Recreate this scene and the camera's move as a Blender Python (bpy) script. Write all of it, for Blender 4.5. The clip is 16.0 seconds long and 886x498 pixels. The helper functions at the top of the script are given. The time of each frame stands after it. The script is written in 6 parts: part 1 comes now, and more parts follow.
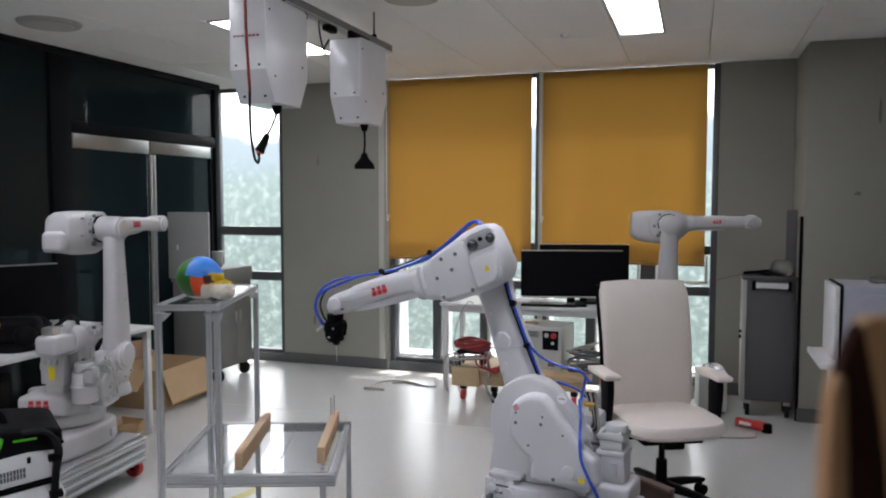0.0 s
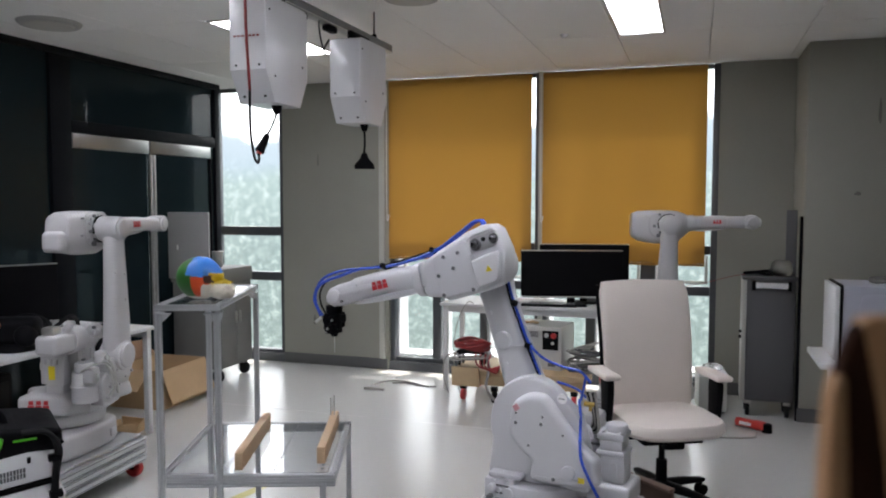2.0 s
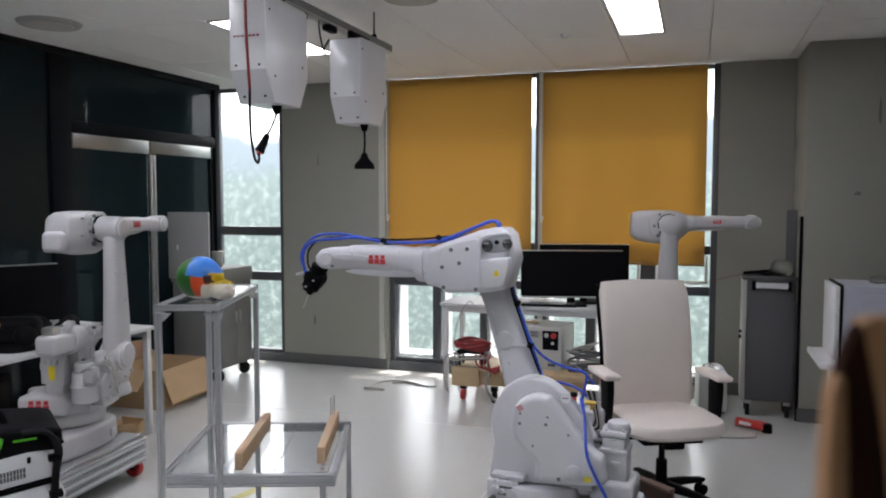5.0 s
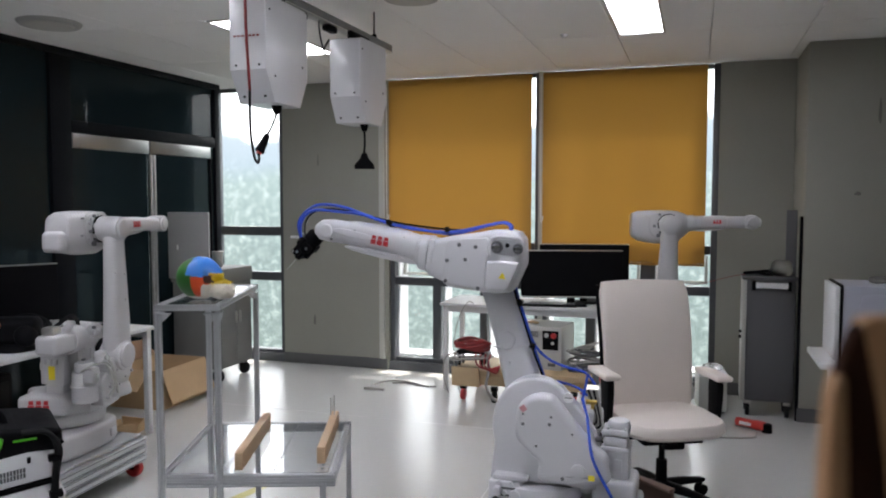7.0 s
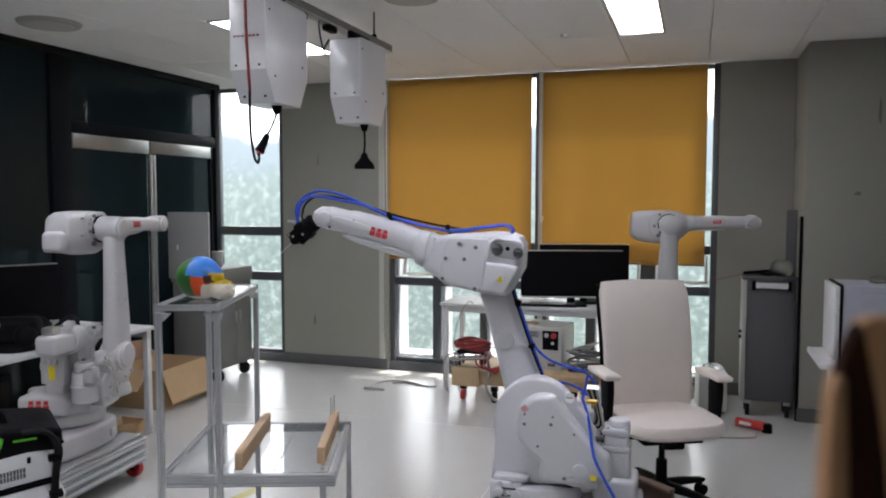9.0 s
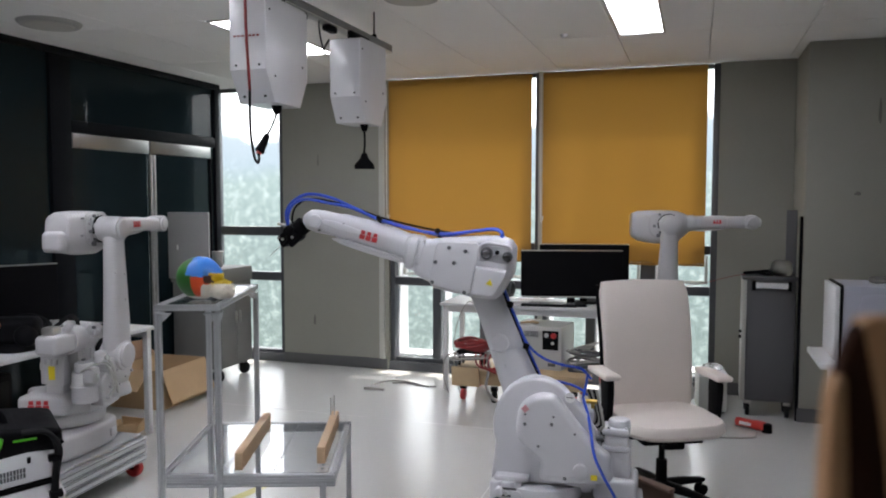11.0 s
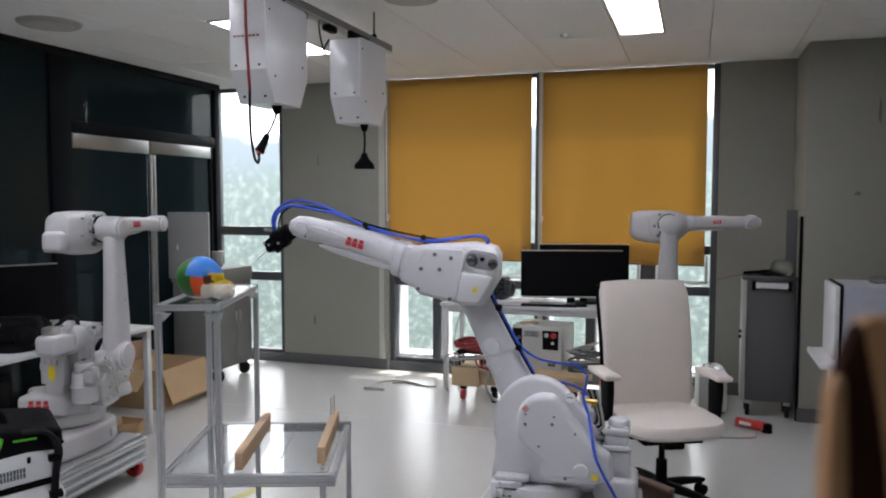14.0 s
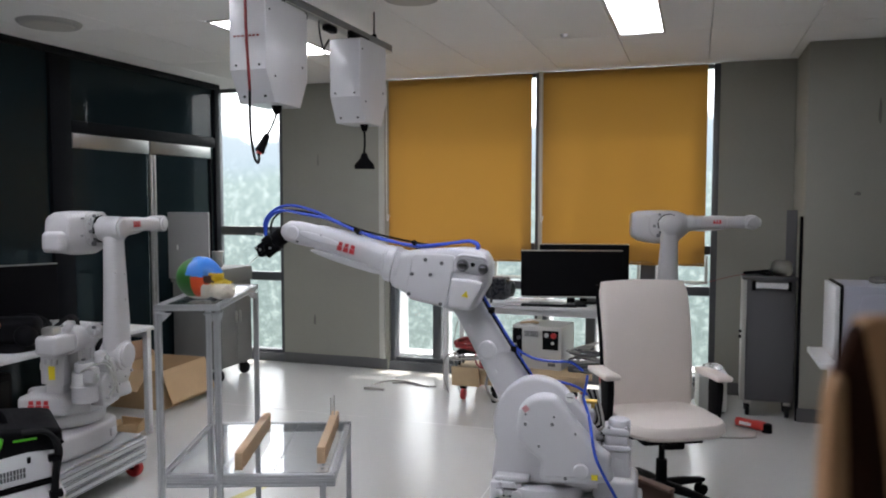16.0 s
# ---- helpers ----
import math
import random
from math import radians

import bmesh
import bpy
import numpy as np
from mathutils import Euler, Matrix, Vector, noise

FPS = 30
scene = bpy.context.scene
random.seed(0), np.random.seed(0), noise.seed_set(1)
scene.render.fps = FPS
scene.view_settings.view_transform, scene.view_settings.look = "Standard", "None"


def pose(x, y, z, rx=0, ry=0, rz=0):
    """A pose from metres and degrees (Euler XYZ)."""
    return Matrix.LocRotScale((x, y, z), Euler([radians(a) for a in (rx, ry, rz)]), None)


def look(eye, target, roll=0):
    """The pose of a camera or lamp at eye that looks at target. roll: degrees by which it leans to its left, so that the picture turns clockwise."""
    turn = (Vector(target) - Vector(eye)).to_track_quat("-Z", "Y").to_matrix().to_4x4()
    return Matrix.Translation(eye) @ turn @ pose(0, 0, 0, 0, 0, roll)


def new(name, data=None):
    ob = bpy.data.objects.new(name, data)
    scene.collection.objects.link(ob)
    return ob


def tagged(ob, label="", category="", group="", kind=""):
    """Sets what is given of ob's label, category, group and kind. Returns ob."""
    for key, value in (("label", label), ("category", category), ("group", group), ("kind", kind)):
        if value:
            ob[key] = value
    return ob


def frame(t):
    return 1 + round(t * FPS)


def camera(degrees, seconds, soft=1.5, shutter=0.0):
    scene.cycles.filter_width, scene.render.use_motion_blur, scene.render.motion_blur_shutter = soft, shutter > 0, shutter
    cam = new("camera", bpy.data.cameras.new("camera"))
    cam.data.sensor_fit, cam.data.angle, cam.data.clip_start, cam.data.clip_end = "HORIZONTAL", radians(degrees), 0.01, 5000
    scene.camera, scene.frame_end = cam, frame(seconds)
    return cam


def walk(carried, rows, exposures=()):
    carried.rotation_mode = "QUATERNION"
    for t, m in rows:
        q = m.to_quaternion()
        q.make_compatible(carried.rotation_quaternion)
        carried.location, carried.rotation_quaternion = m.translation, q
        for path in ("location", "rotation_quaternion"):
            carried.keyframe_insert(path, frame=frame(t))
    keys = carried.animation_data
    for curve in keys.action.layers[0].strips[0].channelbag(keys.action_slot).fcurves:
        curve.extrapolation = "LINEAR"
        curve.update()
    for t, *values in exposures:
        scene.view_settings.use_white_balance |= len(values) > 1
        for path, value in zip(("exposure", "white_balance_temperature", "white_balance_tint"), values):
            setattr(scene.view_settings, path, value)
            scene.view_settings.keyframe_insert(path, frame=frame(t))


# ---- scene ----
# ---------------- camera ----------------
cam = camera(59.92, 16.0, soft=2.0)
cam.data.dof.use_dof, cam.data.dof.focus_distance, cam.data.dof.aperture_fstop = True, 4.0, 5.5
EYE = pose(0, 0, 1.58, 86.3, 0, 18.2)
walk(cam, [(0, EYE), (16, EYE)], exposures=[(0, 0.82), (16, 0.82)])

# ---------------- room numbers ----------------
CEIL, WALL_Y, LEFT_X, COL_X, COL_Y = 2.666, 6.561, -4.357, 0.72, 5.9
ROOM_R, ROOM_B = 3.6, -2.6

# ---------------- world and light ----------------
world = bpy.data.worlds.new("sky")
scene.world = world
world.use_nodes = True
wn = world.node_tree
sky = wn.nodes.new("ShaderNodeTexSky")
sky.sky_type, sky.sun_disc = "NISHITA", False
sky.sun_elevation, sky.sun_rotation = radians(62), radians(33)
wn.nodes["Background"].inputs[1].default_value = 0.15
wn.links.new(sky.outputs[0], wn.nodes["Background"].inputs[0])
sun = new("sun", bpy.data.lights.new("sun", "SUN"))
sun.data.energy, sun.data.angle, sun.data.color = 5.0, radians(0.5), (1, 0.95, 0.88)
sun.matrix_world = look((0, 0, 0), (-math.sin(radians(33)) * math.cos(radians(62)), -math.cos(radians(33)) * math.cos(radians(62)), -math.sin(radians(62))))


# ---------------- materials ----------------
def mat(name, color, rough=0.5, metal=0.0, var=0.12, scale=6.0, bump=0.05, fine=120.0, spec=0.5, coat=0.0, rvar=0.08):
    """A surface with two scales of variation, in metres."""
    m = bpy.data.materials.new(name)
    m.use_nodes = True
    nt = m.node_tree
    p = nt.nodes["Principled BSDF"]
    tc = nt.nodes.new("ShaderNodeTexCoord")
    n1, n2 = nt.nodes.new("ShaderNodeTexNoise"), nt.nodes.new("ShaderNodeTexNoise")
    n1.inputs["Scale"].default_value, n1.inputs["Detail"].default_value = scale, 4
    n2.inputs["Scale"].default_value, n2.inputs["Detail"].default_value = fine, 2
    for n in (n1, n2):
        nt.links.new(tc.outputs["Object"], n.inputs["Vector"])
    mix = nt.nodes.new("ShaderNodeMix")
    mix.data_type = "RGBA"
    c = np.array(color)
    mix.inputs[6].default_value = (*np.clip(c * (1 - var), 0, 1), 1)
    mix.inputs[7].default_value = (*np.clip(c * (1 + var), 0, 1), 1)
    add = nt.nodes.new("ShaderNodeMath")
    add.operation = "MULTIPLY_ADD"
    add.inputs[1].default_value = 0.35
    nt.links.new(n2.outputs["Fac"], add.inputs[0])
    sub = nt.nodes.new("ShaderNodeMath")
    sub.operation = "MULTIPLY_ADD"
    sub.inputs[1].default_value, sub.inputs[2].default_value = 0.9, -0.12
    nt.links.new(n1.outputs["Fac"], sub.inputs[0])
    nt.links.new(sub.outputs[0], add.inputs[2])
    nt.links.new(add.outputs[0], mix.inputs[0])
    nt.links.new(mix.outputs[2], p.inputs["Base Color"])
    mr = nt.nodes.new("ShaderNodeMapRange")
    mr.inputs["To Min"].default_value, mr.inputs["To Max"].default_value = max(0.02, rough - rvar), min(1, rough + rvar)
    nt.links.new(n1.outputs["Fac"], mr.inputs["Value"])
    nt.links.new(mr.outputs[0], p.inputs["Roughness"])
    p.inputs["Metallic"].default_value = metal
    p.inputs["Specular IOR Level"].default_value = spec
    p.inputs["Coat Weight"].default_value = coat
    if bump:
        b = nt.nodes.new("ShaderNodeBump")
        b.inputs["Strength"].default_value, b.inputs["Distance"].default_value = bump, 0.004
        nt.links.new(n2.outputs["Fac"], b.inputs["Height"])
        nt.links.new(b.outputs[0], p.inputs["Normal"])
    return m


def glow(name, color, strength):
    m = bpy.data.materials.new(name)
    m.use_nodes = True
    p = m.node_tree.nodes["Principled BSDF"]
    p.inputs["Base Color"].default_value = (*color, 1)
    p.inputs["Emission Color"].default_value = (*color, 1)
    p.inputs["Emission Strength"].default_value = strength
    return m


def glass(name, color, rough=0.02, ior=1.45):
    m = mat(name, color, rough, 0, 0.02, 3, 0, rvar=0.01)
    p = m.node_tree.nodes["Principled BSDF"]
    p.inputs["Transmission Weight"].default_value, p.inputs["IOR"].default_value = 1.0, ior
    return m


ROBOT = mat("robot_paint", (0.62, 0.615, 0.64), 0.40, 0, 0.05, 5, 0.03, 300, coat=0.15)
# warmer robot paint, darkened in colour for the dim light on the parked robots
ROBOT_DIM = mat("robot_paint_warm_dimmed", (0.50, 0.49, 0.495), 0.45, 0, 0.06, 5, 0.03, 300, coat=0.1)
ALU = mat("aluminium_profile", (0.55, 0.56, 0.58), 0.35, 0.75, 0.08, 20, 0.03)
STEEL = mat("brushed_steel", (0.62, 0.62, 0.6), 0.36, 1.0, 0.08, 15, 0.02)
RAILM = mat("dull_steel_rail", (0.34, 0.34, 0.33), 0.38, 1.0, 0.1, 12, 0.03)
BLACK = mat("black_plastic", (0.006, 0.006, 0.007), 0.55, 0, 0.3, 30, 0.05, spec=0.05)
SCREEN = mat("screen_black", (0.003, 0.003, 0.004), 0.4, 0, 0.1, 3, 0, spec=0.15)
BOLT = mat("dark_bolt_steel", (0.17, 0.17, 0.18), 0.4, 0.5, 0.1, 30, 0)
RUBBER = mat("dark_rubber", (0.011, 0.011, 0.012), 0.7, 0, 0.2, 30, spec=0.15)
WHITE = mat("white_plastic", (0.75, 0.75, 0.76), 0.4, 0, 0.05, 8, 0.03)
WHITE_DESK = mat("white_laminate", (0.64, 0.64, 0.64), 0.35, 0, 0.04, 6, 0.02)
HOUSING = mat("white_housing", (0.64, 0.635, 0.65), 0.3, 0, 0.04, 4, 0.02, coat=0.3)
RED = mat("red_print", (0.50, 0.035, 0.045), 0.5, 0, 0.1)
REDP = mat("red_plastic", (0.5, 0.035, 0.04), 0.45, 0, 0.2, 20)
REDCABLE = mat("red_cable", (0.24, 0.018, 0.02), 0.45, 0, 0.15)
BLUE = mat("blue_hose", (0.028, 0.085, 0.56), 0.3, 0, 0.15, 20, 0.02)
YELLOW = mat("yellow_label", (0.75, 0.6, 0.02), 0.5, 0, 0.1)
GREEN = mat("green_plastic", (0.10, 0.52, 0.02), 0.4, 0, 0.1)
WALLP = mat("grey_wall_paint", (0.30, 0.296, 0.255), 0.75, 0, 0.10, 1.9, 0.14, 90)
TRIMP = mat("pale_trim", (0.5, 0.5, 0.46), 0.6, 0, 0.06)
BASEB = mat("dark_baseboard", (0.10, 0.10, 0.10), 0.55, 0, 0.1, 4)
CEILM = mat("ceiling_board", (0.88, 0.88, 0.86), 0.85, 0, 0.03, 2, 0.15, 160)
FRAME = mat("dark_window_frame", (0.085, 0.09, 0.10), 0.4, 0.3, 0.1, 6, 0.02)
BLACKF = mat("black_partition_frame", (0.006, 0.007, 0.009), 0.55, 0.0, 0.15, 6, 0.02, spec=0.06)
DARKGL = mat("dark_tinted_glass", (0.008, 0.015, 0.018), 0.04, 0, 0.15, 0.8, 0, spec=0.13, rvar=0.015)
PANE = glass("window_glass", (0.97, 0.99, 0.98))
ACRYL = glass("clear_acrylic_sheet", (0.86, 0.88, 0.92), 0.04, 1.3)
WOOD = mat("beech_block", (0.58, 0.40, 0.24), 0.55, 0, 0.12, 9, 0.05, 70)
PLY = mat("pale_plywood", (0.52, 0.38, 0.22), 0.6, 0, 0.15, 7, 0.08, 60)
CARD = mat("cardboard", (0.54, 0.375, 0.21), 0.8, 0, 0.1, 5, 0.08, 80)
CARD_IN = mat("cardboard_inside", (0.33, 0.20, 0.12), 0.85, 0, 0.1, 5, 0.08, 80)
LEATHER = mat("off_white_leather", (0.80, 0.725, 0.67), 0.5, 0, 0.05, 5, 0.15, 220)
GREYM = mat("grey_painted_steel", (0.105, 0.105, 0.11), 0.45, 0, 0.06, 3, 0.03)
CABM = mat("light_grey_cabinet", (0.20, 0.20, 0.19), 0.5, 0, 0.06, 3, 0.03)
CTRL = mat("controller_beige", (0.50, 0.50, 0.47), 0.5, 0, 0.06, 6, 0.04)
TANL = mat("tan_leather", (0.40, 0.225, 0.11), 0.55, 0, 0.12, 25, 0.2, 500)
DARKL = mat("dark_brown_gap_lining", (0.030, 0.012, 0.007), 0.8, 0, 0.2, 25, 0.1, spec=0.1)
LAMP = glow("panel_light", (0.885, 0.895, 0.99), 12.5)
# same panel set dimmer, so that the pier and niche stay dark
LAMP_WEAK = glow("panel_light_dimmed", (0.885, 0.895, 0.99), 7.0)
CABLE_G = mat("grey_cable", (0.30, 0.29, 0.27), 0.5, 0, 0.1)
BRASS = mat("brass_fitting", (0.6, 0.42, 0.12), 0.35, 0.9, 0.1, 30)


# ---------------- mesh helpers ----------------
def finish(name, bm, material, parent=None, label="", smooth=35):
    me = bpy.data.meshes.new(name)
    bmesh.ops.recalc_face_normals(bm, faces=bm.faces)
    bm.to_mesh(me)
    bm.free()
    for m in (material if isinstance(material, (list, tuple)) else (material,)):
        me.materials.append(m)
    if smooth:
        me.shade_smooth()
        me.set_sharp_from_angle(angle=radians(smooth))
    ob = new(name, me)
    if parent is not None:
        ob.parent = parent
    if label:
        tagged(ob, label)
    return ob


def part(name, bm, material, parent, label=""):
    return finish(name, bm, material, parent, label)


def thing(name, m, label, category, group="", kind=""):
    ob = new(name)
    ob.empty_display_size = 0.1
    ob.matrix_basis = m
    return tagged(ob, label, category, group, kind)


def put(bm, verts, m):
    if m is not None:
        bmesh.ops.transform(bm, matrix=m, verts=verts)


def box(bm, x0, x1, y0, y1, z0, z1, bevel=0.0, m=None, seg=2):
    r = bmesh.ops.create_cube(bm, size=1)
    vs = r["verts"]
    bmesh.ops.transform(bm, matrix=Matrix.Translation(((x0 + x1) / 2, (y0 + y1) / 2, (z0 + z1) / 2)) @ Matrix.Diagonal((abs(x1 - x0), abs(y1 - y0), abs(z1 - z0), 1)), verts=vs)
    if bevel:
        es = list({e for v in vs for e in v.link_edges})
        r = bmesh.ops.bevel(bm, geom=es, offset=bevel, segments=seg, affect="EDGES", profile=0.5)
        vs = list({v for f in r["faces"] for v in f.verts} | {v for v in vs if v.is_valid})
    put(bm, vs, m)
    return bm


def cyl(bm, p0, p1, r0, r1=None, seg=24, bevel=0.0):
    p0, p1 = Vector(p0), Vector(p1)
    d = p1 - p0
    r = bmesh.ops.create_cone(bm, cap_ends=True, segments=seg, radius1=r0, radius2=r0 if r1 is None else r1, depth=d.length)
    vs = r["verts"]
    if bevel:
        es = [e for e in {e for v in vs for e in v.link_edges} if any(len(f.verts) > 4 for f in e.link_faces)]
        r = bmesh.ops.bevel(bm, geom=es, offset=bevel, segments=2, affect="EDGES", profile=0.5)
        vs = list({v for f in r["faces"] for v in f.verts} | {v for v in vs if v.is_valid})
    put(bm, vs, Matrix.Translation((p0 + p1) / 2) @ d.to_track_quat("Z", "Y").to_matrix().to_4x4())
    return bm


def ball(bm, c, r, scale=(1, 1, 1), seg=20):
    q = bmesh.ops.create_uvsphere(bm, u_segments=seg, v_segments=seg // 2 + 2, radius=r)
    put(bm, q["verts"], Matrix.Translation(c) @ Matrix.Diagonal((*scale, 1)))
    return bm


def prism(bm, outline, y0, y1, bevel=0.0, m=None, seg=3):
    """An outline of (x, z) points, thick along y."""
    vs = [bm.verts.new((x, y0, z)) for x, z in outline]
    f = bm.faces.new(vs)
    ex = bmesh.ops.extrude_face_region(bm, geom=[f])
    top = [g for g in ex["geom"] if isinstance(g, bmesh.types.BMVert)]
    bmesh.ops.translate(bm, vec=(0, y1 - y0, 0), verts=top)
    vs = vs + top
    if bevel:
        rim = [e for e in {e for v in vs for e in v.link_edges} if abs(e.verts[0].co.y - e.verts[1].co.y) < 1e-6]
        r = bmesh.ops.bevel(bm, geom=rim, offset=bevel, segments=seg, affect="EDGES", profile=0.5)
        vs = list({v for f in r["faces"] for v in f.verts} | {v for v in vs if v.is_valid})
    put(bm, vs, m)
    return bm


def smooth_line(pts, n=8):
    pts = [Vector(p) for p in pts]
    out = []
    for i in range(len(pts) - 1):
        a, b, c, d = pts[max(i - 1, 0)], pts[i], pts[i + 1], pts[min(i + 2, len(pts) - 1)]
        for k in range(n):
            t = k / n
            out.append(0.5 * ((2 * b) + (c - a) * t + (2 * a - 5 * b + 4 * c - d) * t * t + (3 * b - a - 3 * c + d) * t ** 3))
    return out + [pts[-1]]


def round_outline(pts, n=5):
    """A closed outline through points, softly rounded."""
    ps = [Vector((x, z, 0)) for x, z in pts]
    out = []
    for i in range(len(ps)):
        a, b, c, d = ps[i - 1], ps[i], ps[(i + 1) % len(ps)], ps[(i + 2) % len(ps)]
        for k in range(n):
            t = k / n
            v = 0.5 * ((2 * b) + (c - a) * t + (2 * a - 5 * b + 4 * c - d) * t * t + (3 * b - a - 3 * c + d) * t ** 3)
            out.append((v.x, v.y))
    return out


def tube(bm, pts, r, seg=8, n=6, smooth=True):
    line = smooth_line(pts, n) if smooth else [Vector(p) for p in pts]
    rings, up = [], Vector((0.13, 0.2, 0.97))
    for i, p in enumerate(line):
        d = (line[min(i + 1, len(line) - 1)] - line[max(i - 1, 0)]).normalized()
        s = d.cross(up)
        s = (s if s.length > 1e-3 else d.cross(Vector((1, 0, 0)))).normalized()
        u = s.cross(d).normalized()
        up = u
        rings.append([bm.verts.new(p + (s * math.cos(a) + u * math.sin(a)) * r) for a in (2 * math.pi * k / seg for k in range(seg))])
    for a, b in zip(rings, rings[1:]):
        for k in range(seg):
            bm.faces.new((a[k], a[(k + 1) % seg], b[(k + 1) % seg], b[k]))
    bm.faces.new(rings[0][::-1])
    bm.faces.new(rings[-1])
    return bm


def loft(bm, rings):
    """Skins closed rings of equal count and caps the ends."""
    vr = [[bm.verts.new(p) for p in ring] for ring in rings]
    for a, b in zip(vr, vr[1:]):
        for k in range(len(a)):
            bm.faces.new((a[k], a[(k + 1) % len(a)], b[(k + 1) % len(a)], b[k]))
    bm.faces.new(vr[0][::-1])
    bm.faces.new(vr[-1])
    return bm


def oval(x, cy, cz, ry, rz, n=24, power=2.6):
    out = []
    for k in range(n):
        a = 2 * math.pi * k / n
        c, s = math.cos(a), math.sin(a)
        out.append((x, cy + ry * math.copysign(abs(c) ** (2 / power), c), cz + rz * math.copysign(abs(s) ** (2 / power), s)))
    return out


B = bmesh.new


def simple(name, bm, material, label, category="", kind="", group="", m=None):
    ob = finish(name, bm, material)
    if m is not None:
        ob.matrix_basis = m
    return tagged(ob, label, category, group, kind)


# ---------------- structure ----------------
def floor_material():
    m = mat("polished_vinyl_floor", (0.58, 0.58, 0.56), 0.26, 0, 0.05, 0.9, 0.0, 25, spec=0.5, rvar=0.0)
    return m


simple("floor", box(B(), LEFT_X - 0.4, ROOM_R + 0.2, ROOM_B - 0.2, WALL_Y + 0.25, -0.12, 0), floor_material(), "pale grey polished vinyl floor with soft window reflections", "floor", "structure")


def ceiling():
    bm = B()
    x = -0.52 - 0.59 * 7
    while x < ROOM_R + 0.3:
        y = 5.28 - 1.2 * 7
        while y < WALL_Y + 0.2:
            lx = any(abs(x - px) < 0.1 and abs(y - py) < 0.1 for px, py in LIGHT_CELLS)
            if not lx:
                box(bm, x + 0.003, x + 0.587, y + 0.003, min(y + 1.197, WALL_Y), CEIL, CEIL + 0.03)
            else:
                box(bm, x + 0.31, x + 0.587, y + 0.003, y + 1.197, CEIL, CEIL + 0.03)
            y += 1.2
        x += 0.59
    box(bm, LEFT_X - 0.4, ROOM_R + 0.2, ROOM_B - 0.2, WALL_Y + 0.25, CEIL + 0.034, CEIL + 0.2)
    return simple("ceiling", bm, CEILM, "pale grey suspended board ceiling with thin straight joints", "ceiling", "structure")


# the last four are unseen; (-1.70, -0.72) is off the grid, added as fill
LIGHT_CELLS = [(-2.88, 4.08), (-0.52, 4.08), (-2.88, 1.68), (-0.52, 1.68), (-2.88, -0.72), (-1.70, -0.72)]
ceiling()


def ceiling_light(x, y, tube_glow):
    t = thing("ceiling_light", pose(x + 0.16, y + 0.6, CEIL), "lit white rectangular ceiling panel light in a grey frame", "ceiling light", "ceiling panel lights")
    bm = B()
    for a, b, c, d in ((-0.15, -0.135, -0.59, 0.59), (0.135, 0.15, -0.59, 0.59), (-0.135, 0.135, -0.59, -0.575), (-0.135, 0.135, 0.575, 0.59)):
        box(bm, a, b, c, d, -0.006, 0.03)
    part("frame", bm, TRIMP, t)
    part("diffuser", box(B(), -0.134, 0.134, -0.574, 0.574, 0.0, 0.02), tube_glow, t)


for lx, ly in LIGHT_CELLS:
    ceiling_light(lx, ly, LAMP_WEAK if (lx, ly) == (-0.52, 4.08) else LAMP)


def wall(name, x0, x1, y0, y1, z0, z1, material=WALLP, label="matt warm grey painted wall"):
    return simple(name, box(B(), x0, x1, y0, y1, z0, z1), material, label, "wall", "structure")


wall("wall_north", -3.778, -2.682, WALL_Y, WALL_Y + 0.25, 0, CEIL)
wall("wall_north_right", 0.168, COL_X, WALL_Y, WALL_Y + 0.25, 0, CEIL)
wall("wall_sill_left", -4.62, -3.778, WALL_Y, WALL_Y + 0.25, 0, 0.08, FRAME, "dark window plinth")
wall("wall_sill_right", -2.682, 0.168, WALL_Y, WALL_Y + 0.25, 0, 0.08, FRAME, "dark window plinth")
simple("column", box(B(), COL_X, ROOM_R, COL_Y, WALL_Y + 0.25, 0, CEIL, 0.012), WALLP, "projecting matt grey painted wall pier", "wall", "structure")
wall("wall_return", -4.75, -4.621, 6.10, WALL_Y + 0.25, 0, CEIL)
wall("wall_return_end", -4.62, LEFT_X - 0.081, 6.10, 6.15, 0, CEIL)
wall("wall_east", ROOM_R, ROOM_R + 0.2, ROOM_B, COL_Y, 0, CEIL)
wall("wall_south", LEFT_X - 0.3, ROOM_R + 0.2, ROOM_B - 0.2, ROOM_B, 0, CEIL)
simple("baseboard", box(B(), -3.778, -2.70, WALL_Y - 0.015, WALL_Y - 0.001, 0, 0.10, 0.003), BASEB, "dark grey skirting along the wall", "skirting", "structure")
simple("baseboard_right", box(B(), 0.178, COL_X - 0.002, WALL_Y - 0.015, WALL_Y - 0.001, 0, 0.10, 0.003), BASEB, "dark grey skirting along the wall", "skirting", "structure")
simple("baseboard_column", box(B(), COL_X - 0.012, ROOM_R, COL_Y - 0.015, COL_Y - 0.001, 0, 0.10, 0.003), BASEB, "dark grey skirting along the pier", "skirting", "structure")
simple("trim_mullion", box(B(), -1.292, -1.256, WALL_Y - 0.012, WALL_Y + 0.028, 0.12, CEIL), TRIMP, "pale vertical cover strip between the two windows", "trim", "structure")
simple("trim", box(B(), -2.772, -2.722, WALL_Y - 0.02, WALL_Y - 0.001, 0.1, CEIL), TRIMP, "pale vertical trim strip beside the window", "trim", "structure")


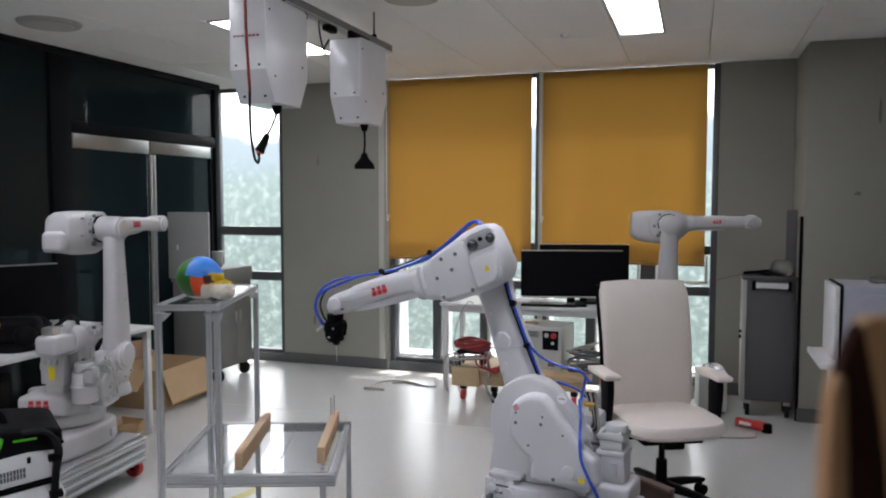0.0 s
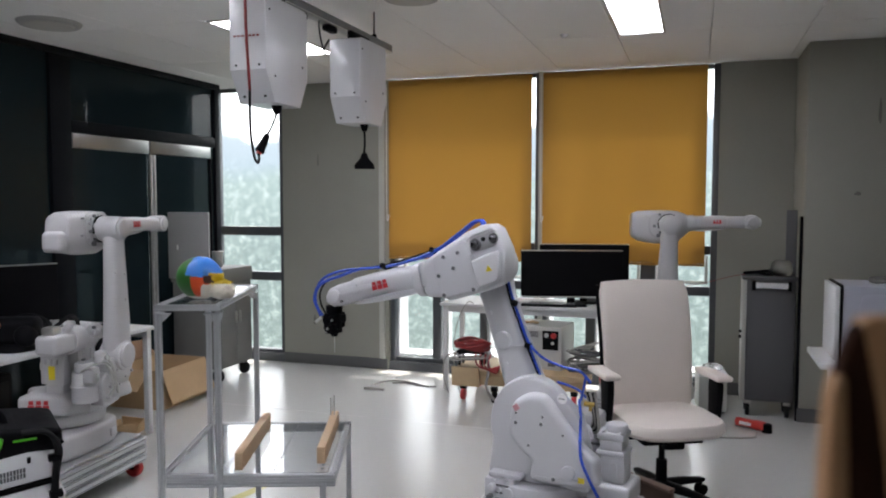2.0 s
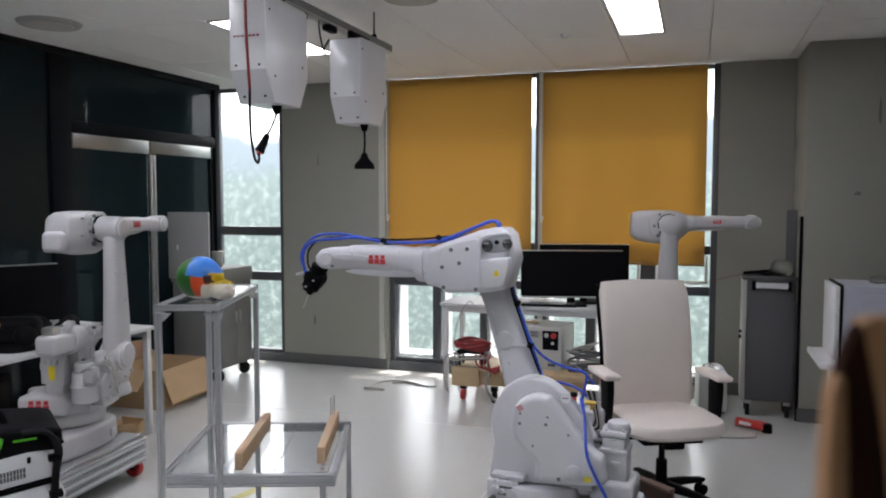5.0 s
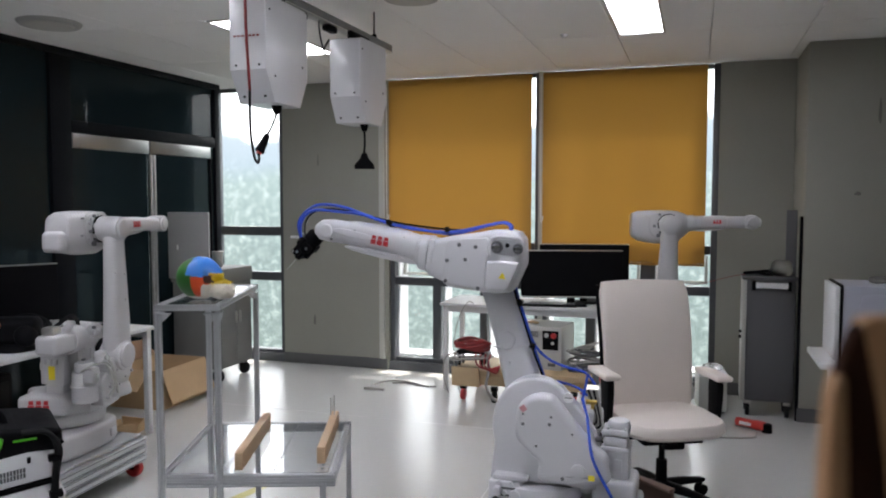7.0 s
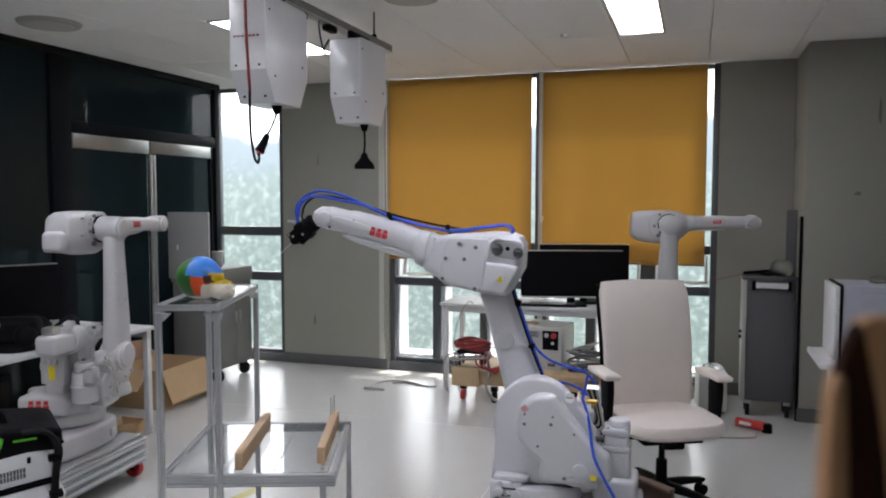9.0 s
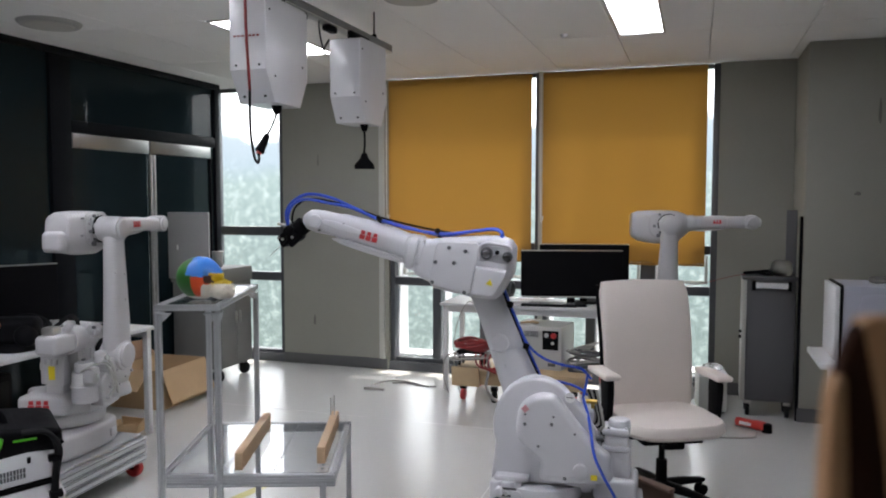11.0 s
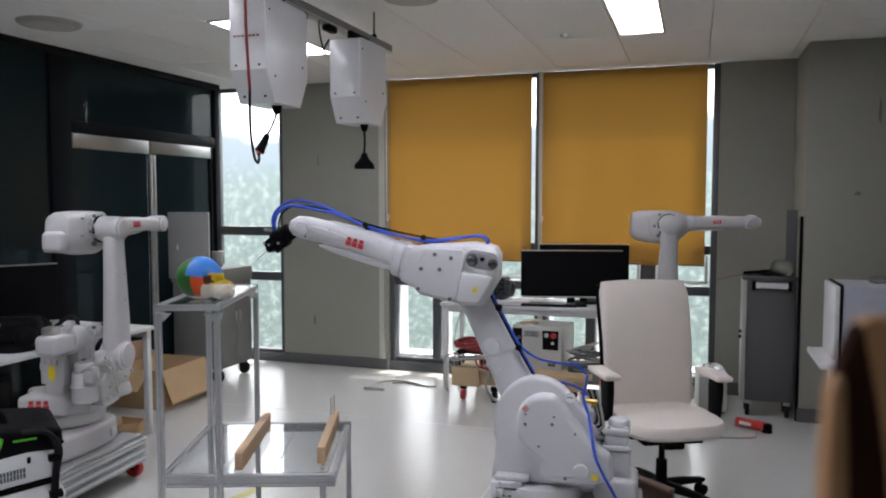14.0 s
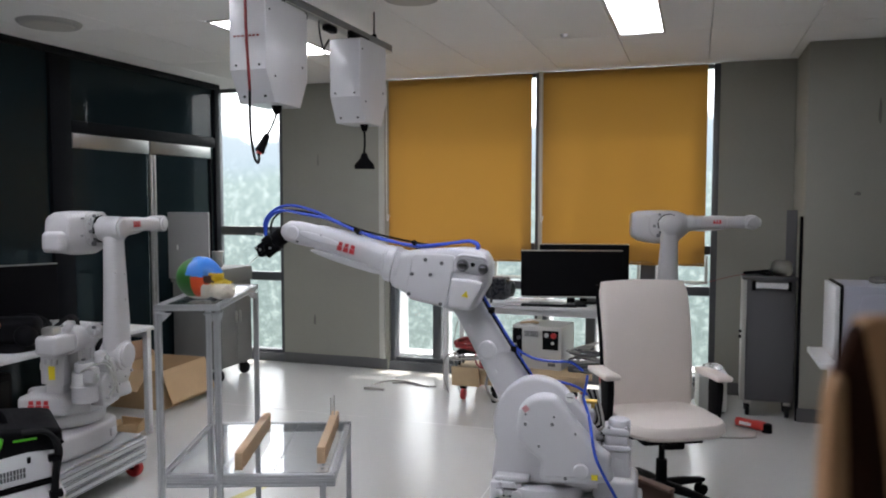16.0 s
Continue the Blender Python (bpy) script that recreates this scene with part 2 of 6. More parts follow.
def window(name, x0, x1, bars, rails, label):
    """bars: x of uprights below the middle rail; rails: pairs of z."""
    t = thing(name, pose(0, WALL_Y, 0), label, "window", kind="structure")
    def fr(a, b, c, d, y0=0.03, y1=0.12):
        part("window_frame", box(B(), a, b, y0, y1, c, d, 0.004), FRAME, t)
    fr(x0, x0 + 0.05, 0.08, CEIL)
    fr(x1 - 0.05, x1, 0.08, CEIL)
    for z0, z1 in rails:
        fr(x0 + 0.051, x1 - 0.051, z0, z1)
    xs = [x0 + 0.05] + [b for bar in bars for b in bar] + [x1 - 0.05]
    zs = [0.08] + [z for r in rails for z in r] + [CEIL]
    for a, b in bars:
        fr(a, b, zs[0] if zs[0] > 0.09 else 0.12, rails[-2][0] - 0.001 if len(rails) > 2 else CEIL, 0.032, 0.118)
    for a, b in zip(xs[::2], xs[1::2]):
        if bars:
            part("sill", box(B(), a + 0.013, b, 0.121, 0.34, 0.121, 0.14, 0.003), WHITE, t, "sunlit white outer sill")
            sash = B()
            for u0, u1, v0, v1 in ((a + 0.015, a + 0.04, 0.0, 0.24), (b - 0.04, b - 0.015, 0.0, 0.24), (a + 0.041, b - 0.041, 0.0, 0.025), (a + 0.041, b - 0.041, 0.215, 0.24)):
                box(sash, u0, u1, 0.0, 0.03, v0, v1, 0.003)
            part("awning_sash", sash, TRIMP, t, "pale tilted awning sash").matrix_basis = pose(0, 0.20, 0.872, -14, 0, 0)
            part("reveal", box(B(), a - 0.002, a + 0.012, 0.121, 0.34, 0.12, 1.05), WHITE, t, "sunlit white window reveal")
        part("pane", box(B(), a, b, 0.07, 0.078, 0.1, CEIL - 0.01), PANE, t).visible_shadow = False
    return t


window("window_1", -4.57, -3.779, [], [(0.08, 0.11), (0.787, 0.87), (1.226, 1.314), (2.63, 2.664)], "tall dark-framed window with bright daylight and pale trees")
window("window_2", -2.682, -1.277, [(-2.267, -2.187), (-1.822, -1.752)], [(0.08, 0.12), (0.79, 0.865), (1.13, 1.2), (2.63, 2.664)], "dark-framed window behind a lowered ochre blind")
window("window_3", -1.272, 0.168, [(-0.882, -0.802), (-0.432, -0.312)], [(0.08, 0.12), (0.79, 0.865), (1.13, 1.2), (2.63, 2.664)], "dark-framed window behind a lowered ochre blind")


def blind_material():
    m = mat("ochre_blind_cloth", (0.365, 0.184, 0.036), 0.8, 0, 0.05, 1.5, 0.1, 350)
    nt = m.node_tree
    p = nt.nodes["Principled BSDF"]
    tr = nt.nodes.new("ShaderNodeBsdfTranslucent")
    tr.inputs[0].default_value = (0.30, 0.155, 0.024, 1)
    mx = nt.nodes.new("ShaderNodeMixShader")
    mx.inputs[0].default_value = 0.14
    nt.links.new(p.outputs[0], mx.inputs[1])
    nt.links.new(tr.outputs[0], mx.inputs[2])
    nt.links.new(mx.outputs[0], nt.nodes["Material Output"].inputs[0])
    return m


BLIND = blind_material()


def roller_blind(x0, x1, z0):
    t = thing("roller_blind", pose((x0 + x1) / 2, WALL_Y - 0.03, 0), "ochre yellow roller blind lowered over the window", "blind", "roller blinds")
    w = (x1 - x0) / 2
    bm = B()
    nx, nz = 14, 12
    grid = [[bm.verts.new((-w + 2 * w * i / nx, 0.006 * math.sin(i * 0.9) * (1 - k / nz), z0 + (CEIL - 0.02 - z0) * k / nz)) for i in range(nx + 1)] for k in range(nz + 1)]
    for k in range(nz):
        for i in range(nx):
            bm.faces.new((grid[k][i], grid[k][i + 1], grid[k + 1][i + 1], grid[k + 1][i]))
    part("cloth", bm, BLIND, t)
    part("hem_bar", box(B(), -w, w, -0.009, 0.009, z0 - 0.022, z0 - 0.001, 0.004), BLIND, t)
    part("cord", tube(B(), [(-w - 0.012, -0.02, CEIL - 0.05), (-w - 0.014, -0.02, 1.8), (-w - 0.01, -0.02, 1.42), (-w + 0.004, -0.02, 1.40), (-w + 0.008, -0.02, 1.44)], 0.004), WHITE, t)
    return t


roller_blind(-2.668, -1.347, 1.06)
roller_blind(-1.252, 0.073, 1.06)


def outdoors():
    """Glowing sheet: sky, a far hill and woods, with daylight and haze in the colours."""
    m = bpy.data.materials.new("glowing_hazy_woods")
    m.use_nodes = True
    nt = m.node_tree
    nt.nodes.remove(nt.nodes["Principled BSDF"])
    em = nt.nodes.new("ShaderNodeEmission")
    tc = nt.nodes.new("ShaderNodeTexCoord")
    sep = nt.nodes.new("ShaderNodeSeparateXYZ")
    nt.links.new(tc.outputs["Object"], sep.inputs[0])
    n1, n2 = nt.nodes.new("ShaderNodeTexNoise"), nt.nodes.new("ShaderNodeTexNoise")
    n1.inputs["Scale"].default_value, n1.inputs["Detail"].default_value = 0.22, 6
    n2.inputs["Scale"].default_value, n2.inputs["Detail"].default_value, n2.inputs["Roughness"].default_value = 2.0, 8, 0.75
    for n in (n1, n2):
        nt.links.new(tc.outputs["Object"], n.inputs["Vector"])
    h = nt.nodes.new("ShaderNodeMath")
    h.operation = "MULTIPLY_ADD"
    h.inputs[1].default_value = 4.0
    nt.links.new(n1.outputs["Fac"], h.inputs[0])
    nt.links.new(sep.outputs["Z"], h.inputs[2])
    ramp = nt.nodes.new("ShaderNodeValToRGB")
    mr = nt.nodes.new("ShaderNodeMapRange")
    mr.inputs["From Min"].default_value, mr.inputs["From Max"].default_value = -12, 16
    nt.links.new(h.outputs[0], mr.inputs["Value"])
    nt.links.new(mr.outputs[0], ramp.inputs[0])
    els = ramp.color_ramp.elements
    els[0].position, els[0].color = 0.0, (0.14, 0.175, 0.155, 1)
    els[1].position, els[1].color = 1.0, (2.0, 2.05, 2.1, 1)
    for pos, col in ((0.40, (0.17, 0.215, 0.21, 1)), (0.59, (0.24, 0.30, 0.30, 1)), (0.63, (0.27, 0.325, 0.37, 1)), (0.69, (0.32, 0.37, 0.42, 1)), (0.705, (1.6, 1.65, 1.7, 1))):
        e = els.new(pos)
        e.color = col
    # pale leaf highlights screened into the colour of the lower woods
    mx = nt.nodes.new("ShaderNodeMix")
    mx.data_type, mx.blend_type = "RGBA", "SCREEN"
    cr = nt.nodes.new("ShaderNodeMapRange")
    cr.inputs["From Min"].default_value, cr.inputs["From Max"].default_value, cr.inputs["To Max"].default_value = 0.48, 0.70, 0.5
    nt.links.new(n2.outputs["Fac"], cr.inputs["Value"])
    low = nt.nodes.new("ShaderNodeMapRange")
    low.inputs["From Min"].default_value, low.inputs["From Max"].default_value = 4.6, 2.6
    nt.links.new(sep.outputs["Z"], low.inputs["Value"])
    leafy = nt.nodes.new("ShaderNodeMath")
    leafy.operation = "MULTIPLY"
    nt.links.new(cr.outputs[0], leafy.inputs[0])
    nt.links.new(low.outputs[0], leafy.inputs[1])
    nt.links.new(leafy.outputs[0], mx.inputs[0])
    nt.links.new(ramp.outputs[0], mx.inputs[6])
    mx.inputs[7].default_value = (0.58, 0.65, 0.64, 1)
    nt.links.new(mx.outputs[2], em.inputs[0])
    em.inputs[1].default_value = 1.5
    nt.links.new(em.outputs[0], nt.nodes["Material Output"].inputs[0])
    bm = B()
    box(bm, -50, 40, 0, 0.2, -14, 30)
    ob = simple("backdrop", bm, m, "glowing backdrop of hazy bright sky over a wooded hillside", "landscape", "structure", m=pose(0, 40, 0))
    ob.visible_shadow = False


outdoors()


def partition():
    """Black-framed dark glass wall with a double door."""
    t = thing("wall_west", pose(LEFT_X, 0, 0), "black framed partition of dark tinted glass", "glass wall", kind="structure")
    def fr(y0, y1, z0, z1, d=0.012):
        part("frame", box(B(), -0.08, d, y0, y1, z0, z1, 0.004), BLACKF, t)
    fr(ROOM_B, 6.375, CEIL - 0.05, CEIL - 0.001, 0.02)
    fr(ROOM_B, 6.375, 0.0, 0.07, 0.02)
    for y0, y1 in ((4.34, 4.53), (6.30, 6.375), (2.2, 2.36), (0.1, 0.26), (-1.9, -1.74)):
        fr(y0, y1, 0.071, CEIL - 0.051)
    fr(4.531, 6.299, 2.07, 2.16)
    part("glass_panel", box(B(), -0.03, -0.015, 6.24, 6.30, 0.07, CEIL - 0.05), DARKGL, t)
    fr(6.226, 6.24, 0.071, 2.07, 0.008)
    for y0, y1, z0, z1 in ((ROOM_B, -1.9, 0.07, CEIL - 0.05), (-1.74, 0.1, 0.07, CEIL - 0.05), (0.26, 2.2, 0.07, CEIL - 0.05), (2.36, 4.34, 0.07, CEIL - 0.05), (4.53, 6.24, 2.16, CEIL - 0.05)):
        part("glass_panel", box(B(), -0.03, -0.015, y0, y1, z0, z1), DARKGL, t)
    d = thing("door_1", pose(LEFT_X, 0, 0), "closed dark glass double door with steel top rails", "door", kind="structure")
    for y0, y1 in ((4.54, 5.362), (5.385, 6.222)):
        g = part("leaf", box(B(), -0.03, -0.012, y0, y1, 0.08, 1.96), DARKGL, d)
        part("top_rail", box(B(), -0.04, 0.012, y0, y1, 1.962, 2.065, 0.003), RAILM, d)
        part("bottom_rail", box(B(), -0.04, 0.012, y0, y1, 0.0, 0.079, 0.003), STEEL, d)
    for y in (5.352, 5.394):
        part("handle", cyl(B(), (0.035, y, 0.5), (0.035, y, 1.95), 0.013), STEEL, d, "long steel pull bar")


partition()


# ---------------- industrial robots ----------------
def mark(w, h, y, parent, at, n=3):
    """A red maker's mark as plain bars."""
    bm = B()
    s = w / n
    for k in range(n):
        box(bm, -w / 2 + k * s + 0.1 * s, -w / 2 + (k + 1) * s - 0.1 * s, -0.0015, 0.0015, -h / 2, h * 0.04)
        box(bm, -w / 2 + k * s + 0.22 * s, -w / 2 + (k + 1) * s - 0.18 * s, -0.0015, 0.0015, h * 0.1, h / 2)
    ob = part("maker_mark", bm, RED, parent, "faded red maker's mark")
    ob.matrix_basis = at
    return ob


def parked_foot(t, m, paint):
    """Cast foot of the parked robot: a chamfered block, a dark joint and a round flange with a tail."""
    back = m.inverted()
    bm = B()
    prism(bm, round_outline([(-3.42, 2.97), (-3.03, 2.97), (-3.015, 3.30), (-3.06, 3.45), (-3.16, 3.49), (-3.42, 3.47)], 4), -0.375, -0.246, 0.025, pose(0, 0, 0, -90, 0, 0), seg=4)
    base = part("base", bm, paint, t)
    base.matrix_basis = back
    for y in (3.06, 3.22, 3.38):
        part("pocket", box(B(), -3.024, -3.012, y - 0.022, y + 0.022, 0.285, 0.33, 0.004), GREYM if y < 3.1 else paint, base)
    part("joint_ring", cyl(B(), (-3.228, 3.260, 0.36), (-3.228, 3.260, 0.43), 0.15, seg=36), GREYM, base, "dark grey joint ring")
    fl = B()
    cyl(fl, (-3.228, 3.260, 0.383), (-3.228, 3.260, 0.513), 0.205, 0.195, 44, 0.03)
    box(fl, -0.115, 0.13, -0.03, 0.16, -0.058, 0.045, 0.025, pose(-3.158, 3.036, 0.533, 0, 0, 18), seg=4)
    prism(fl, [(-3.42, 3.20), (-3.08, 3.10), (-2.995, 3.19), (-2.995, 3.33), (-3.28, 3.40)], -0.565, -0.455, 0.022, pose(0, 0, 0, -90, 0, 0), seg=4)
    flange = part("flange", fl, paint, base)
    mark(0.115, 0.052, 0, flange, pose(-3.158, 3.036, 0.533, 0, 0, 18) @ pose(0, -0.0325, 0))
    return base


def parked_upper(t, paint, arm, tip):
    """Column, lower arm and forearm of the parked robots; the side with the axis caps is -y."""
    u = B()
    cyl(u, (-0.05, 0.032, 0.035), (-0.05, 0.17, 0.035), 0.150, 0.138, 36, 0.024)
    prism(u, round_outline([(-0.15, 0.10), (0.06, 0.09), (0.10, -0.05), (0.08, -0.20), (-0.12, -0.20), (-0.17, -0.02)], 4), 0.02, 0.125, 0.02)
    prism(u, round_outline([(-0.09, 0.0), (0.09, -0.01), (0.105, -0.07), (0.06, -0.15), (-0.02, -0.205), (-0.08, -0.17), (-0.11, -0.09)], 4), -0.095, 0.03, 0.016)
    cyl(u, (0.0, -0.03, -0.215), (0.0, -0.03, -0.15), 0.10, 0.085, 28, 0.012)
    turret = part("turret", u, paint, t)
    m1 = B()
    box(m1, -0.43, -0.25, 0.0, 0.115, 0.07, 0.17, 0.024, seg=4)
    cyl(m1, (-0.27, 0.06, 0.12), (-0.15, 0.06, 0.12), 0.074, 0.066, 28, 0.014)
    part("axis_motor", m1, paint, turret)
    m2 = B()
    cyl(m2, (-0.20, -0.0, -0.21), (-0.20, -0.0, -0.05), 0.066, 0.062, 28, 0.012)
    cyl(m2, (-0.20, 0.0, -0.05), (-0.20, 0.0, 0.0), 0.050, 0.045, 24, 0.008)
    cyl(m2, (-0.20, 0.0, -0.13), (-0.20, 0.0, -0.118), 0.071, 0.071, 28, 0.003)
    part("turning_motor", m2, paint, turret)
    part("plug", box(B(), -0.41, -0.34, 0.02, 0.09, 0.171, 0.21, 0.010), STEEL, turret, "bright metal cable plug")
    part("plug", cyl(B(), (-0.30, 0.03, 0.17), (-0.29, 0.01, 0.215), 0.022, 0.018, 16, 0.004), paint, turret)
    rnd = random.Random(9)
    for k in range(11):
        an = k * 0.571
        r = 0.098 + 0.014 * rnd.random()
        x, z = -0.05 + 1.12 * r * math.cos(an), 0.035 + 1.12 * r * math.sin(an)
        part("bolt", cyl(B(), (x, 0.018, z), (x, 0.036, z), 0.008 + 0.004 * rnd.random(), seg=10), paint if k % 3 else BOLT, turret)
    for x, z, w, h in ((-0.11, 0.10, 0.030, 0.016), (-0.10, 0.03, 0.018, 0.030), (-0.06, 0.13, 0.022, 0.014), (-0.12, -0.02, 0.024, 0.020)):
        part("casting_rib", box(B(), x - w, x + w, 0.012, 0.036, z - h, z + h, 0.006), paint, turret)
    for x, z in ((0.06, -0.06), (0.02, -0.12), (-0.04, -0.15), (-0.06, -0.07), (0.0, -0.165), (0.075, -0.10)):
        part("bolt", cyl(B(), (x, -0.105, z), (x, -0.09, z), 0.008, seg=10), paint, turret)
    for pts in ([(-0.14, -0.07, 0.0), (-0.12, -0.095, -0.06), (-0.10, -0.10, -0.14), (-0.11, -0.08, -0.20)], [(-0.12, -0.06, 0.03), (-0.10, -0.09, -0.03), (-0.085, -0.10, -0.11), (-0.06, -0.10, -0.19)]):
        part("cable", tube(B(), pts, 0.009), CTRL, turret, "pale grey cable sleeve")
    lower = B()
    prism(lower, round_outline([(-0.16, -0.10), (-0.06, -0.07), (0.06, -0.12), (0.05, -0.20), (-0.02, -0.245), (-0.15, -0.24)], 3), -0.075, 0.05, 0.012)
    box(lower, -0.27, -0.20, -0.09, -0.03, -0.10, -0.02, 0.014, seg=3)
    box(lower, -0.17, -0.12, -0.085, -0.03, -0.02, 0.05, 0.014, seg=3)
    part("gear_casting", lower, paint, turret)
    for x, z, r in ((-0.145, 0.015, 0.014), (-0.235, -0.06, 0.012), (-0.10, -0.15, 0.010), (-0.04, -0.21, 0.009), (0.03, -0.16, 0.009), (-0.13, -0.20, 0.010)):
        part("bolt", cyl(B(), (x, -0.098, z), (x, -0.07, z), r, seg=12), STEEL if r > 0.011 else paint, turret)
    part("cable", tube(B(), [(-0.34, 0.05, 0.21), (-0.27, 0.03, 0.245), (-0.17, 0.06, 0.22), (-0.10, 0.09, 0.16)], 0.010), RUBBER, turret, "dark cable")
    part("cable", tube(B(), [(-0.30, -0.04, -0.03), (-0.25, -0.09, 0.0), (-0.16, -0.10, -0.01), (-0.10, -0.09, -0.05)], 0.006), CABLE_G, turret, "grey cable")
    # lower arm
    lo = B()
    loft(lo, [[(cx + p[1], -0.060 + p[2] * ry / 0.05, z) for p in oval(0, 0, 0, rx, 0.05, 28, 3.0)] for z, cx, rx, ry in ((-0.06, 0, 0.05, 0.036), (-0.03, 0, 0.072, 0.046), (0.06, 0.004, 0.082, 0.054), (0.20, 0.008, 0.076, 0.051), (0.42, 0.004, 0.064, 0.046), (arm - 0.12, 0, 0.056, 0.044), (arm, 0, 0.054, 0.042), (arm + 0.05, 0, 0.040, 0.034))])
    cyl(lo, (0, -0.118, 0), (0, 0.0, 0), 0.082, 0.082, 36, 0.012)
    cyl(lo, (0, -0.112, arm), (0, 0.012, arm), 0.066, 0.068, 36, 0.012)
    low = part("lower_arm", lo, paint, t)
    part("axis_cap", cyl(B(), (0, -0.132, 0), (0, -0.116, 0), 0.064, 0.070, 32, 0.004), paint, low)
    part("axis_cap", cyl(B(), (0, -0.124, arm), (0, -0.110, arm), 0.050, 0.054, 32, 0.004), paint, low)
    part("seal_ring", cyl(B(), (0, 0.001, 0), (0, 0.022, 0), 0.092, seg=40, bevel=0.003), BLACK, low, "black rubber seal")
    part("seal_ring", cyl(B(), (0, 0.012, arm), (0, 0.024, arm), 0.074, seg=36, bevel=0.003), BLACK, low, "black rubber seal")
    for z in (0.30, 0.44):
        for x, y in ((0.02, -0.108), (-0.045, -0.098)):
            part("bolt", cyl(B(), (x, y - 0.006, z + 0.01 * (x < 0)), (x, y + 0.012, z + 0.01 * (x < 0)), 0.009, seg=10), paint, low)
    # forearm
    f = B()
    loft(f, [oval(x, 0.10, cz, ry, rz, 32, 3.4) for x, cz, ry, rz in ((-0.250, -0.004, 0.055, 0.066), (-0.240, -0.004, 0.068, 0.084), (-0.20, -0.010, 0.076, 0.104), (-0.10, -0.018, 0.080, 0.116), (0.02, -0.020, 0.080, 0.116), (0.07, -0.016, 0.078, 0.106), (0.13, -0.002, 0.064, 0.066), (0.15, 0.0, 0.052, 0.050))])
    fa = part("forearm", f, paint, t)
    if tip > 0.6:
        part("rear_cap", box(B(), -0.295, -0.225, 0.045, 0.160, -0.112, -0.004, 0.026, seg=4), paint, fa)
    g = B()
    prism(g, round_outline([(-0.125, 0.05), (-0.07, 0.085), (0.05, 0.085), (0.09, 0.0), (0.05, -0.095), (-0.05, -0.10), (-0.12, -0.06)], 4), 0.015, 0.05, 0.008)
    part("gear_cover", g, paint, fa)
    for x, z, r, dk in ((-0.10, 0.03, 0.008, 0), (-0.095, -0.01, 0.009, 1), (-0.085, 0.055, 0.007, 0), (-0.06, 0.07, 0.008, 1), (-0.105, -0.05, 0.008, 0), (-0.07, -0.075, 0.012, 1), (-0.03, -0.085, 0.009, 0), (0.02, -0.082, 0.011, 1), (-0.055, 0.02, 0.012, 0), (-0.06, -0.035, 0.010, 0), (-0.02, 0.076, 0.007, 0), (-0.15, 0.06, 0.006, 0), (-0.16, -0.03, 0.006, 0)):
        part("bolt", cyl(B(), (x, 0.004, z), (x, 0.026, z), r * 1.15, seg=10), BOLT if dk else paint, fa)
    part("plug", cyl(B(), (-0.045, 0.008, -0.05), (-0.045, 0.032, -0.05), 0.020, 0.022, 18, 0.004), GREYM, fa)
    s = tip - 0.14
    tb = B()
    loft(tb, [oval(0.13 + s * a, 0.085, cz, ry, rz, 28, 2.8) for a, cz, ry, rz in ((0.0, 0.002, 0.056, 0.058), (0.10, 0.006, 0.054, 0.055), (0.115, 0.006, 0.049, 0.049), (0.50, 0.008, 0.047, 0.046), (0.62, 0.008, 0.046, 0.045), (0.63, 0.008, 0.042, 0.041), (0.92, 0.006, 0.041, 0.040), (1.0, 0.006, 0.034, 0.032))])
    part("arm_tube", tb, paint, fa)
    w = B()
    cyl(w, (tip, 0.036, 0.006), (tip, 0.136, 0.006), 0.050, 0.050, 32, 0.008)
    part("wrist", w, paint, fa)
    part("wrist_cap", cyl(B(), (tip, 0.027, 0.006), (tip, 0.037, 0.006), 0.033, 0.036, 28, 0.003), paint, fa)
    part("wrist_flange", cyl(B(), (tip + 0.036, 0.085, 0.004), (tip + 0.062, 0.085, 0.004), 0.030, 0.028, 24, 0.004), STEEL, fa, "steel tool flange")
    part("under_cover", prism(B(), round_outline([(0.14, -0.03), (0.20, -0.052), (0.13 + s * 0.45, -0.048), (0.13 + s * 0.6, -0.03)], 3), 0.05, 0.12, 0.006), paint, fa)
    mark(0.078 if tip > 0.6 else 0.058, 0.034 if tip > 0.6 else 0.026, 0, fa, pose(0.13 + s * 0.47, 0.0372, 0.012))
    return t, turret, low, fa


